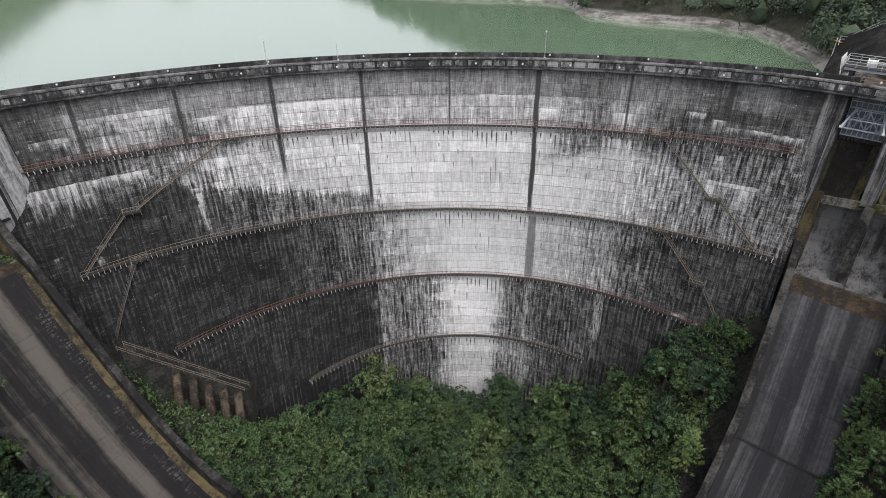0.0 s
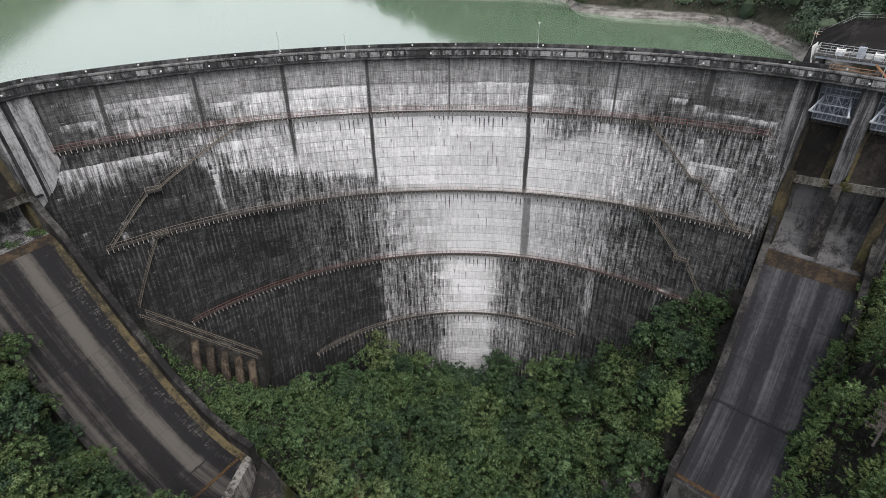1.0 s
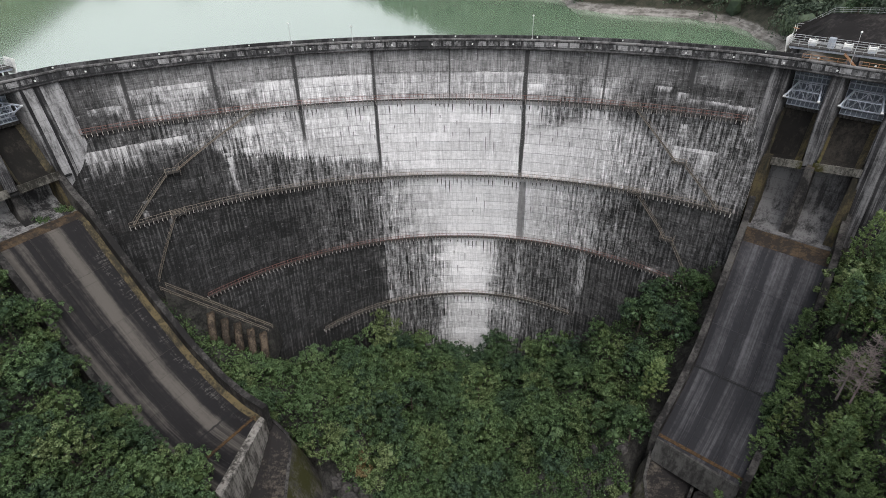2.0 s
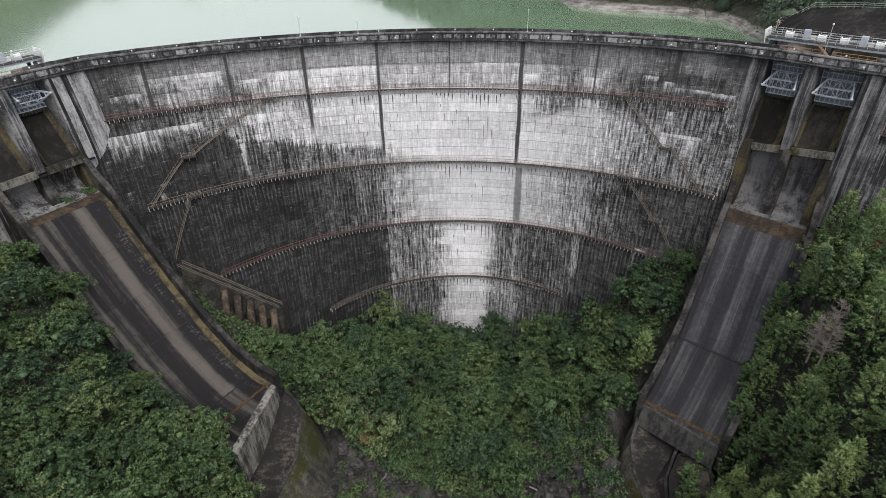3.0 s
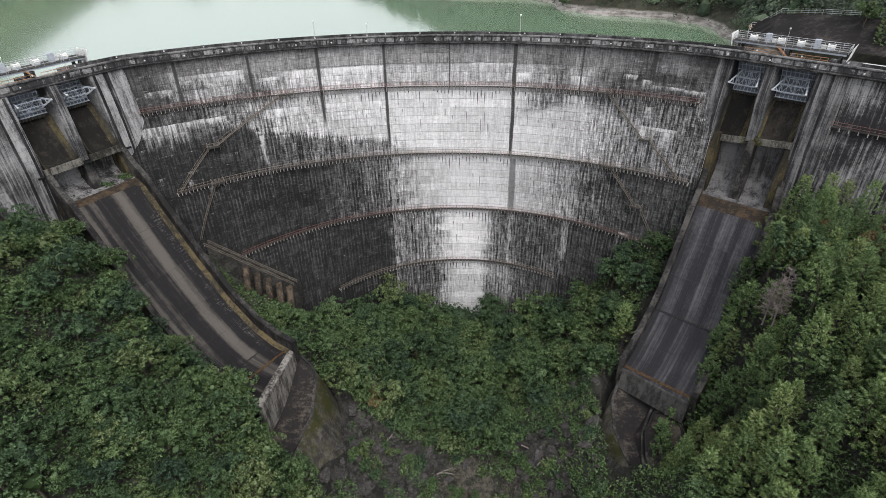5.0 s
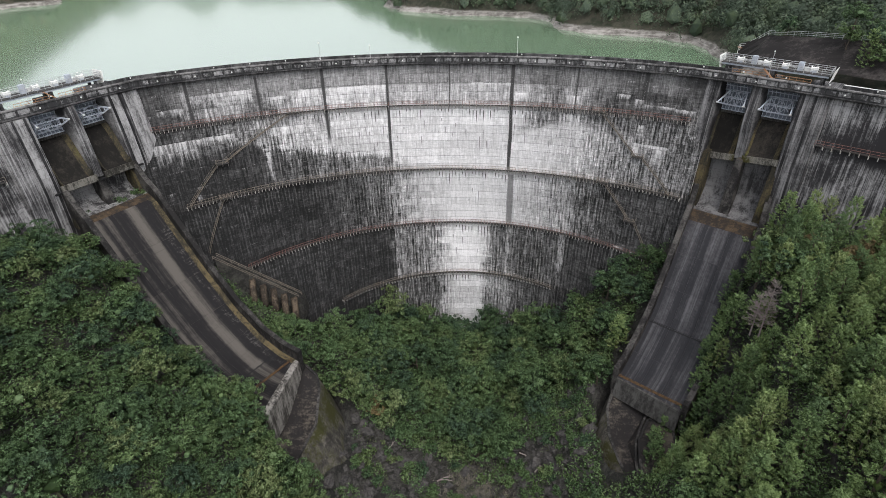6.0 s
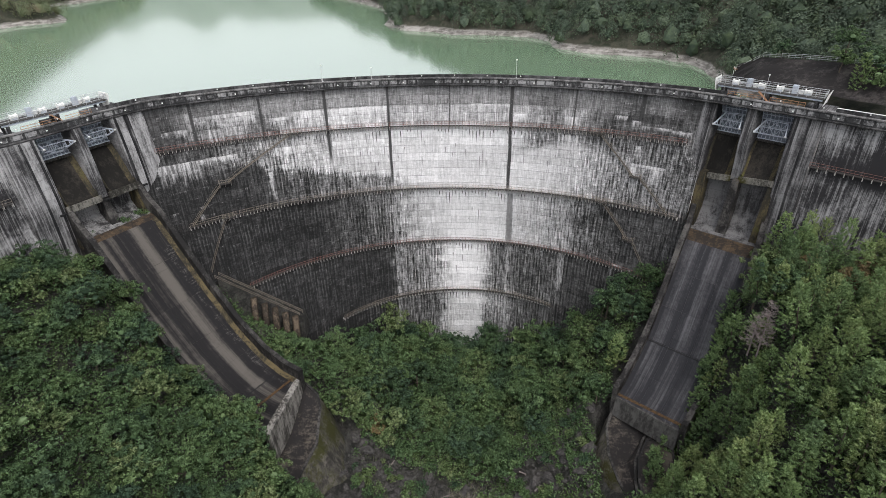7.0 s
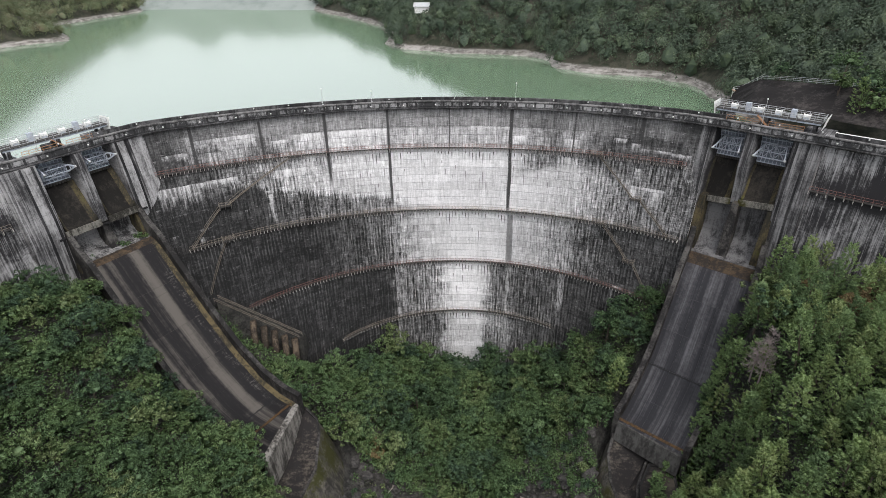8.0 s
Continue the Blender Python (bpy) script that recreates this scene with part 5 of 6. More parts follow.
wing_walk(EAST, 12.2, 40.0, 64.2, RAILRED, "steel catwalk with red handrail on the wing wall")
wing_walk(WEST, -40.0, -15.5, 63.5, RAILCREAM, "steel catwalk with yellowish handrail on the wing wall")


def stair(a, b, rail):
    """An inspection stair lying along the face, from (s, z) to (s, z)."""
    n = 8
    line = [face(a[0] + (b[0] - a[0]) * i / n, a[1] + (b[1] - a[1]) * i / n) for i in range(n + 1)]
    ins = [face_in(a[0] + (b[0] - a[0]) * i / n, a[1] + (b[1] - a[1]) * i / n) for i in range(n + 1)]
    st = thing("face_stair", line[-1], "weathered steel stair climbing the dam face between catwalks", "stair", "stairs on the dam face")
    for off in (0.15, 0.85):
        bm = bmesh.new()
        sweep(bm, [(p + q * off, q) for p, q in zip(line, ins)], ((-0.03, -0.09), (0.03, -0.09), (0.03, 0.09), (-0.03, 0.09)))
        part("stringer", bm, rail, st)
    bm = bmesh.new()
    sweep(bm, [(p + q * 0.85 + Vector((0, 0, 1.0)), q) for p, q in zip(line, ins)], ((-0.022, -0.022), (0.022, -0.022), (0.022, 0.022), (-0.022, 0.022)))
    part("handrail", bm, rail, st)
    steps = int(abs(b[1] - a[1]) / 0.24)
    tread = None
    for k in range(steps):
        f = (k + 0.5) / steps * n
        i = min(int(f), n - 1)
        p = line[i].lerp(line[i + 1], f - i)
        q = ins[i]
        along = Vector((-q.y, q.x, 0))
        m = Matrix.Translation(p) @ Matrix(((q.x, along.x, 0, 0), (q.y, along.y, 0, 0), (0, 0, 1, 0), (0, 0, 0, 1)))
        if tread is None:
            bm = bmesh.new()
            box(bm, (0.5, 0, 0), (0.66, 0.20, 0.03))
            tread = shared("tread", bm, DECK)
        place("tread", tread, st, m)
        if k % 5 == 2:
            bm = bmesh.new()
            bar(bm, p + q * 0.85, p + q * 0.85 + Vector((0, 0, 1.0)), 0.025, 5)
            part("baluster", bm, rail, st)
            bm = bmesh.new()
            beam(bm, p + q * 0.05 - Vector((0, 0, 0.5)), p + q * 0.9 - Vector((0, 0, 0.12)), 0.06, 0.06, (0, 0.3, 1))
            part("strut", bm, STRUT, st)
    return st


def landing(s, z, rail):
    p, q = face(s, z), face_in(s, z)
    along = Vector((-q.y, q.x, 0))
    ld = thing("landing", p, "small railed steel landing bolted to the dam face", "landing", "landings on the dam face")
    M = Matrix.Translation(p) @ Matrix(((q.x, along.x, 0, 0), (q.y, along.y, 0, 0), (0, 0, 1, 0), (0, 0, 0, 1)))
    bm = bmesh.new()
    box(bm, (0.8, 0, 0), (1.4, 2.6, 0.08), M)
    part("deck", bm, DECK, ld)
    for y in (-1.25, 0, 1.25):
        bm = bmesh.new()
        beam(bm, M @ Vector((0.05, y, -1.3)), M @ Vector((1.4, y, -0.06)), 0.08, 0.08)
        part("brace", bm, STRUT, ld)
    for h in (0.55, 1.1):
        for p0, p1 in (((1.45, -1.3), (1.45, 1.3)), ((0.15, -1.3), (1.45, -1.3)), ((0.15, 1.3), (1.45, 1.3))):
            bm = bmesh.new()
            beam(bm, M @ Vector((*p0, h)), M @ Vector((*p1, h)), 0.06, 0.06)
            part("rail", bm, rail, ld)
    for y in (-1.3, 0, 1.3):
        bm = bmesh.new()
        bar(bm, M @ Vector((1.45, y, 0)), M @ Vector((1.45, y, 1.12)), 0.035, 5)
        part("post", bm, rail, ld)


for a, b, r in (((-44.5, 64.0), (-61.2, 55.2), RAILCREAM), ((-62.6, 55.2), (-71.6, 47.7), RAILCREAM), ((-63.7, 47.3), (-70.4, 37.6), RAILCREAM),
                ((30.6, 63.9), (39.6, 55.0), RAILCREAM), ((41.0, 55.0), (49.2, 47.7), RAILCREAM), ((33.6, 47.4), (40.8, 39.5), RAILCREAM), ((42.0, 39.5), (48.0, 31.6), RAILCREAM)):
    stair(a, b, r)
for s, z in ((-61.9, 55.1), (40.3, 54.9), (41.4, 39.4), (-43.6, 64.02), (30.0, 64.02), (33.2, 47.62), (-63.0, 47.62)):
    landing(s, z, RAILCREAM)


# ---- gates and hoists ----
def radial_gate(L, v0, v1, pin_z, a0, a1):
    """A radial gate: curved skin, ribs, girders and two braced arms a side."""
    w = v1 - v0 - 0.3
    vm = (v0 + v1) / 2
    pin_u, rad = -0.6, 5.4
    pt = lambda a, r, v: L(pin_u - r * math.cos(a), v, pin_z + r * math.sin(a))
    lo, hi = a0 + 0.2 * (a1 - a0), a0 + 0.78 * (a1 - a0)
    g = thing("radial_gate", L(pin_u, vm, 64.0), "blue-grey painted steel radial gate closed between concrete piers", "sluice gate", "spillway gates")
    bm = bmesh.new()
    n = 12
    ang = [a0 + (a1 - a0) * i / n for i in range(n + 1)]
    for r in (rad, rad + 0.06):
        sheet(bm, [[pt(a, r, vm - w / 2), pt(a, r, vm + w / 2)] for a in ang])
    part("skin_plate", bm, GATEDARK, g, "dark blue-grey skin plate")
    for i in range(9):
        bm = bmesh.new()
        v = vm - w / 2 + w * i / 8
        for a, b in zip(ang, ang[1:]):
            beam(bm, pt(a, rad - 0.12, v), pt(b, rad - 0.12, v), 0.10, 0.22, L.d)
        part("rib", bm, GATE, g)
    for a in (a0 + 0.04, lo, (lo + hi) / 2, hi, a1 - 0.04):
        bm = bmesh.new()
        deep = 0.55 if a in (lo, hi) else 0.3
        beam(bm, pt(a, rad - 0.24 - deep / 2, vm - w / 2), pt(a, rad - 0.24 - deep / 2, vm + w / 2), 0.12, deep, L.d)
        part("girder", bm, GATE, g)
    for sgn in (-1, 1):
        hub = L(pin_u, vm + sgn * (w / 2 - 0.15), pin_z)
        for a in (lo, hi):
            bm = bmesh.new()
            beam(bm, hub, pt(a, rad - 0.8, vm + sgn * (w / 2 - 1.0)), 0.22, 0.26)
            part("arm", bm, GATE, g)
        for f, h in ((0.35, 0.35), (0.65, 0.65), (0.65, 1.0), (1.0, 0.65)):
            bm = bmesh.new()
            p = hub.lerp(pt(lo, rad - 0.8, vm + sgn * (w / 2 - 1.0)), f)
            q = hub.lerp(pt(hi, rad - 0.8, vm + sgn * (w / 2 - 1.0)), h)
            beam(bm, p, q, 0.12, 0.12)
            part("arm_brace", bm, GATE, g)
        bm = bmesh.new()
        bar(bm, hub - L.w * 0.2, hub + L.w * 0.2, 0.2, 12)
        part("trunnion", bm, GALV, g, "pale trunnion bearing")
    bars = []
    for f in (0.45, 0.95):
        for a in (lo, hi):
            bars.append([L(pin_u, vm + s * (w / 2 - 0.15), pin_z).lerp(pt(a, rad - 0.8, vm + s * (w / 2 - 1.0)), f) for s in (-1, 1)])
    c = [[L(pin_u, vm + s * (w / 2 - 0.15), pin_z).lerp(pt(a, rad - 0.8, vm + s * (w / 2 - 1.0)), 0.95) for s in (-1, 1)] for a in (lo, hi)]
    mid = [(c[k][0] + c[k][1]) / 2 for k in (0, 1)]
    bars += [[c[0][0], mid[1]], [mid[1], c[0][1]], [c[1][0], mid[0]], [mid[0], c[1][1]], [mid[0], mid[1]]]
    for p, q in bars:
        bm = bmesh.new()
        beam(bm, p, q, 0.13, 0.13)
        part("truss_bar", bm, GATE, g)
    bm = bmesh.new()
    for i in range(11):
        v = vm - w / 2 + w * (i + 0.5) / 11
        p = pt(a0 - 0.03, rad - 0.3, v)
        box(bm, (0, 0, 0), (0.45, 0.35, 0.5), Matrix.Translation(p))
    beam(bm, pt(a0, rad - 0.05, vm - w / 2), pt(a0, rad - 0.05, vm + w / 2), 0.35, 0.3, L.d)
    part("bottom_seal", bm, DECK, g, "dark bottom seal")
    return g


def railing(name, pts, material, parent, h=1.1, rails=(0.55, 1.1), spacing=1.6, r=0.035):
    for a, b in zip(pts, pts[1:]):
        a, b = Vector(a), Vector(b)
        for k in rails:
            bm = bmesh.new()
            beam(bm, a + Vector((0, 0, k)), b + Vector((0, 0, k)), 2 * r, 2 * r)
            part("rail", bm, material, parent)
        n = max(1, round((b - a).length / spacing))
        for i in range(n + 1):
            p = a.lerp(b, i / n)
            bm = bmesh.new()
            bar(bm, p, p + Vector((0, 0, h)), r, 5)
            part("post", bm, material, parent)


def hoist_bridge(L):
    """Steel platform over the gates with winches, cabinets and rails."""
    z = 75.5
    hb = thing("hoist_bridge", L(-9.2, 0, 73.5), "grey steel gate hoist platform with winches and white railings", "hoist platform", "gate hoists")
    for v in (-9.0, 0.0, 9.0):
        for u in (-10.6, -7.9):
            bm = bmesh.new()
            beam(bm, L(u, v, 72.5), L(u, v, z - 0.5), 0.7 if v == 0 else 0.5, 0.5, L.d)
            part("column", bm, CREST, hb)
    for u in (-10.8, -7.7):
        bm = bmesh.new()
        beam(bm, L(u, -10.0, z - 0.2), L(u, 10.0, z - 0.2), 0.25, 0.35)
        part("girder", bm, GATE, hb)
    bm = bmesh.new()
    hexa(bm, [L(u, v, zz) for zz in (z, z + 0.08) for u, v in ((-11.1, -10.2), (-7.4, -10.2), (-7.4, 10.2), (-11.1, 10.2))])
    part("deck", bm, DECK, hb, "dark grating deck")
    for v in (-10.3, 10.3):
        bm = bmesh.new()
        hexa(bm, [L(u, v + o, zz) for zz, o in ((z - 1.2, 0.0), (z + 1.3, 0.45 if v > 0 else -0.45)) for u, o in ((-11.2, o), (-7.3, o), (-7.3, o + 0.06), (-11.2, o + 0.06))])
        part("end_panel", bm, WHITE, hb, "white inclined end panel")
    railing("railing", [L(-7.45, -10.2, z + 0.08), L(-7.45, 10.2, z + 0.08)], GALV, hb, 1.15, (0.4, 0.8, 1.15))
    railing("railing", [L(-11.05, -10.2, z + 0.08), L(-11.05, 10.2, z + 0.08)], GALV, hb, 1.15, (0.4, 0.8, 1.15))
    for v in (-10.2, 10.2):
        railing("railing", [L(-11.05, v, z + 0.08), L(-7.45, v, z + 0.08)], GALV, hb, 1.15, (0.4, 0.8, 1.15), 1.2)
    for bay in (-4.35, 4.35):
        for dv in (-2.6, 2.6):
            bm = bmesh.new()
            bar(bm, L(-9.3, bay + dv - 0.55, z + 0.65), L(-9.3, bay + dv + 0.55, z + 0.65), 0.42, 14)
            bar(bm, L(-9.3, bay + dv - 0.62, z + 0.65), L(-9.3, bay + dv - 0.52, z + 0.65), 0.58, 14)
            bar(bm, L(-9.3, bay + dv + 0.52, z + 0.65), L(-9.3, bay + dv + 0.62, z + 0.65), 0.58, 14)
            part("winch_drum", bm, WHITE, hb, "white winch drum")
            bm = bmesh.new()
            box(bm, (0, 0, 0), (1.1, 1.0, 0.25), Matrix.Translation(L(-9.3, bay + dv, z + 0.2)) @ Matrix.Rotation(math.atan2(L.d.y, L.d.x), 4, "Z"))
            part("winch_base", bm, GATE, hb)
        bm = bmesh.new()
        bar(bm, L(-9.3, bay - 2.0, z + 0.65), L(-9.3, bay + 2.0, z + 0.65), 0.09, 8)
        part("drive_shaft", bm, GALV, hb)
        bm = bmesh.new()
        box(bm, (0, 0, 0), (0.8, 1.0, 1.7), Matrix.Translation(L(-9.0, bay + 0.2, z + 0.93)) @ Matrix.Rotation(math.atan2(L.d.y, L.d.x), 4, "Z"))
        bmesh.ops.bevel(bm, geom=bm.edges[:], offset=0.04, segments=1, affect="EDGES")
        part("control_cabinet", bm, GATE, hb, "blue-grey control cabinet")
        bm = bmesh.new()
        box(bm, (0, 0, 0), (0.7, 0.9, 0.7), Matrix.Translation(L(-9.6, bay + 1.3, z + 0.45)) @ Matrix.Rotation(math.atan2(L.d.y, L.d.x), 4, "Z"))
        bmesh.ops.bevel(bm, geom=bm.edges[:], offset=0.08, segments=2, affect="EDGES")
        part("gearbox", bm, WHITE, hb, "white gearbox")
    # stair up from the road at one end
    bm = bmesh.new()
    for u in (-7.2, -6.6):
        beam(bm, L(u, 0.6, 73.6), L(u, -1.6, z), 0.06, 0.2)
    for k in range(10):
        p = L(-6.9, 0.6 - 2.2 * (k + 0.5) / 10, 73.6 + (z - 73.6) * (k + 0.5) / 10)
        box(bm, (0, 0, 0), (0.6, 0.24, 0.04), Matrix.Translation(p) @ Matrix.Rotation(math.atan2(L.d.y, L.d.x), 4, "Z"))
    part("access_stair", bm, RAILORANGE, hb, "rust-orange access stair")
    # guard rail round the gate openings
    gr = thing("guard_rail", L(-6.75, 0, 73.55), "rust-orange guard rail beside the gate openings", "railing", "guard rails at the gates")
    for a, b in ((-7.4, -0.9), (0.9, 7.4)):
        railing("railing", [L(-6.8, a, 73.54), L(-6.8, b, 73.54)], RAILORANGE, gr, 1.1, (0.12, 0.6, 1.1), 1.3, 0.04)


for L in (WEST, EAST):
    for v0, v1 in L.bays:
        radial_gate(L, v0, v1, *((71.2, -0.70, 0.2) if L is WEST else (69.0, -0.55, 0.62)))
    hoist_bridge(L)


# ---- lamps and markers on the crest ----
def lamp_post(base, h, group):
    lp = thing("lamp_post", base, "slim galvanised lamp post on the crest parapet", "lamp post", group)
    bm = bmesh.new()
    bar(bm, base, base + Vector((0, 0, h)), 0.055, 8, 0.035)
    part("pole", bm, GALV, lp)
    bm = bmesh.new()
    box(bm, base + Vector((0, 0, 0.06)), (0.28, 0.28, 0.12))
    part("foot", bm, GALV, lp)
    bm = bmesh.new()
    bmesh.ops.create_icosphere(bm, subdivisions=2, radius=0.17, matrix=Matrix.Translation(base + Vector((0, 0, h + 0.12))))
    part("lamp_head", bm, WHITE, lp, "white lamp head", True)


def crest_point(x, off, z):
    """A point of the crest with plan x, off metres towards the lake."""
    for (p, n), (q, n2) in zip(CREST_PATH, CREST_PATH[1:]):
        if p.x <= x <= q.x:
            t = (x - p.x) / (q.x - p.x)
            return p.lerp(q, t) + n.lerp(n2, t).normalized() * off + Vector((0, 0, z))


for x, h in ((-37.2, 3.6), (-26.2, 2.5), (7.6, 4.0)):
    lamp_post(crest_point(x, -0.15, TOP + 1.72), h, "lamp posts on the crest")
lamp_post(EAST(-6.6, -0.3, TOP + 0.15), 5.4, "lamp posts on the crest")
lamp_post(WEST(-6.6, -4.6, TOP + 0.15), 5.0, "lamp posts on the crest")
lamp_post(WEST(-6.6, 5.6, TOP + 0.15), 4.0, "lamp posts on the crest")


def marker(p, n):
    mk = thing("path_light", p, "small round white path light on the parapet", "light", "path lights along the crest")
    bm = bmesh.new()
    bar(bm, p, p + n * 0.14, 0.16, 12)
    part("housing", bm, GALV, mk)
    bm = bmesh.new()
    bar(bm, p + n * 0.141, p + n * 0.19, 0.13, 12)
    part("lens", bm, WHITE, mk)


run = 0.0
for i, ((p, n), (q, n2)) in enumerate(zip(CREST_PATH, CREST_PATH[1:])):
    step = (q - p).length
    while run < step:
        t = run / step
        at = p.lerp(q, t)
        marker(at + n * 4.19 + Vector((0, 0, TOP + 1.15)), -n)
        marker(at + (q - p).normalized() * 3.4 - n * 0.34 + Vector((0, 0, TOP + 0.75)), -n)
        run += 7.7
    run -= step


SHOTCRETE = mat_concrete("sprayed_concrete", (0.065, 0.058, 0.055), (0.016, 0.014, 0.014), 0.58, (0.5, 0.5, 0.15))


# ---- aprons below the chutes ----
def apron(top, foot, label, side_mat, dish=0.25):
    """A concrete slab: its upper face and the battered sides down to the foot ring."""
    c = sum((Vector(p) for p in top), Vector()) / len(top)
    ap = thing("apron", c, label, "apron", "concrete aprons below the chutes", "structure")
    bm = bmesh.new()
    ring = [bm.verts.new(p) for p in top]
    mid = bm.verts.new(c + Vector((0, 0, -dish)))
    for i in range(len(ring)):
        bm.faces.new((ring[i], ring[(i + 1) % len(ring)], mid))
    part("upper_face", bm, APRON, ap)
    bm = bmesh.new()
    n = len(top)
    rows = []
    for k in range(5):
        t = k / 4
        rows.append([Vector(a).lerp(Vector(b), t) + Vector((0, 0, 0.5 * math.sin(math.pi * t))) for a, b in zip(top, foot)])
    sheet(bm, rows, closed=True)
    part("battered_side", bm, side_mat, ap, "mossy green battered side")
    bm = bmesh.new()
    for i in range(n):
        a, b = Vector(top[i]), Vector(top[(i + 1) % n])
        if (b - a).length > 1.0:
            beam(bm, a + Vector((0, 0, 0.08)), b + Vector((0, 0, 0.08)), 0.5, 0.25)
    part("kerb", bm, CHUTEWALL, ap)
    return ap


apron(((-41, 49.5, 21.5), (-35.2, 48.4, 21.5), (-32.4, 46.8, 20.2), (-31.2, 44.0, 19.0), (-30.0, 36.6, 17.0), (-31.2, 34.0, 15.2), (-33.0, 28.0, 13.0), (-36.4, 29.5, 14.6), (-37.6, 38, 17.4)),
      ((-41, 51, 6.0), (-33, 50.5, 6.0), (-28.5, 48.5, 6.5), (-26.3, 44.5, 7.0), (-25.0, 37, 6.5), (-25.6, 33.0, 6.0), (-28.5, 26, 4.0), (-37.0, 27.0, 5.0), (-38.4, 38, 6.0)),
      "dark stained concrete apron with a mossy battered flank below the chute", MOSSY)
apron(((30.2, 51.2, 17.0), (28.6, 47.0, 15.2), (28.7, 42.5, 12.6), (30.2, 38.0, 10.6), (31.8, 34.4, 9.4), (33.4, 33.4, 9.8), (33.2, 37.2, 11.4), (33.6, 41.0, 13.2), (35.4, 44.6, 15.0), (38.2, 49.0, 16.2)),
      ((28.8, 52.6, 8.0), (25.8, 46.0, 7.0), (26.2, 41.4, 6.4), (28.2, 36.4, 6.0), (30.6, 32.2, 5.4), (34.0, 31.4, 5.4), (34.6, 37.0, 6.0), (35.2, 41.0, 7.0), (37.0, 44.4, 7.0), (40.2, 50.0, 8.0)),
      "dark concrete apron with a bulging moss-grown flank below the chute", MOSSY, 1.3)
apron(((34.0, 40.6, 14.2), (36.2, 44.4, 15.8), (40.6, 43.6, 15.8), (41.0, 34.6, 12.6), (37.0, 31.6, 10.8), (34.6, 32.6, 10.4), (33.8, 36.8, 12.2)),
      ((33.4, 40.8, 7.0), (35.6, 46.0, 7.0), (42.0, 44.6, 7.0), (42.2, 33.0, 5.0), (37.4, 29.8, 5.0), (33.6, 31.2, 5.0), (32.8, 36.8, 6.0)),
      "lower stained concrete slab with a pale worn edge", ENDGREY, 0.2)


# ---- buttressed bank under the long catwalk path ----
def bank_rib(x, y, z, turn, h):
    rb = thing("bank_rib", (x, y, z), "curved earth-stained concrete rib holding the steep bank", "retaining rib", "retaining ribs on the bank")
    bm = bmesh.new()
    M = Matrix.Translation((x, y, z)) @ Matrix.Rotation(turn, 4, "Z")
    rows = []
    for k in range(9):
        t = k / 8
        out = 0.5 + 3.0 * math.sin(t * 1.5) ** 1.2
        zz = h * (1 - t)
        rows.append([M @ Vector((u, out + o, zz)) for u, o in ((-0.75, 0.0), (-0.5, 0.5 + 0.25 * noise.noise(Vector((x, t * 3, 1)))), (0.45, 0.55 + 0.25 * noise.noise(Vector((x, t * 3, 5)))), (0.75, 0.0), (0.4, -0.9), (-0.4, -0.9))])
    g, _ = sheet(bm, rows, closed=True)
    bm.faces.new(g[0])
    bm.faces.new(g[-1])
    part("rib_body", bm, RIBEARTH, rb, smooth=True)


RIBEARTH = mat_concrete("earth_stained_concrete", (0.115, 0.088, 0.064), (0.028, 0.022, 0.017), 0.50, (0.7, 0.7, 0.12))
path_a, path_b = Vector((-57.9, 62.6, 38.5)), Vector((-41.8, 67.4, 25.5))
for i in range(5):
    p = path_a.lerp(path_b, 0.40 + 0.125 * i)
    bank_rib(p.x + 0.6, p.y - 0.9, p.z - 4.6, math.radians(200), 4.0 - 0.2 * (i % 2))
bank = thing("bank_wall", path_a.lerp(path_b, 0.5), "rough brown concrete bank wall overgrown with weeds", "wall", "", "structure")
bm = bmesh.new()
rows = []
for i in range(15):
    p = path_a.lerp(path_b, i / 14)
    j = 0.4 * noise.noise(p * 0.6)
    rows.append([p + Vector((0.3, -0.8 + j, -0.15)), p + Vector((0.9, -1.6 + j, -2.4)), p + Vector((1.3, -2.6 + j, -5.4)), p + Vector((0.5, 3.5, -5.4)), p + Vector((0.3, 2.0, -0.3))])
g, _ = sheet(bm, rows, closed=True)
bm.faces.new(g[0])
bm.faces.new(g[-1])
# dark earth colour here also paints the shade between the ribs
part("wall_body", bm, SOIL, bank)
foot = thing("bank_path", path_a.lerp(path_b, 0.5), "narrow concrete path with weathered cream handrail down the bank", "path", "", "structure")
bm = bmesh.new()
sweep(bm, [(path_a.lerp(path_b, i / 10), Vector((0.25, 0.97, 0))) for i in range(11)], ((-0.7, -0.2), (0.7, -0.2), (0.7, 0.0), (-0.7, 0.0)))
part("path_slab", bm, CHUTEWALL, foot)
for off in (-0.65, 0.65):
    o = Vector((0.25, 0.97, 0)) * off
    railing("railing", [path_a + o, path_a.lerp(path_b, 0.33) + o, path_a.lerp(path_b, 0.66) + o, path_b + o], RAILCREAM, foot, 1.0, (0.5, 1.0), 1.8, 0.035)


# ---- valley floor ----
def rock_mesh(seed):
    rng = random.Random(seed)
    bm = bmesh.new()
    bmesh.ops.create_icosphere(bm, subdivisions=2, radius=1.0)
    k = Vector((rng.uniform(0, 50), rng.uniform(0, 50), rng.uniform(0, 50)))
    for v in bm.verts:
        v.co *= 1 + 0.75 * noise.noise(v.co * 1.1 + k) + 0.3 * noise.noise(v.co * 2.7 + k)
        v.co.z *= 0.65
    me = bpy.data.meshes.new("rock")
    bm.to_mesh(me)
    bm.free()
    me.materials.append(ROCK)
    return me


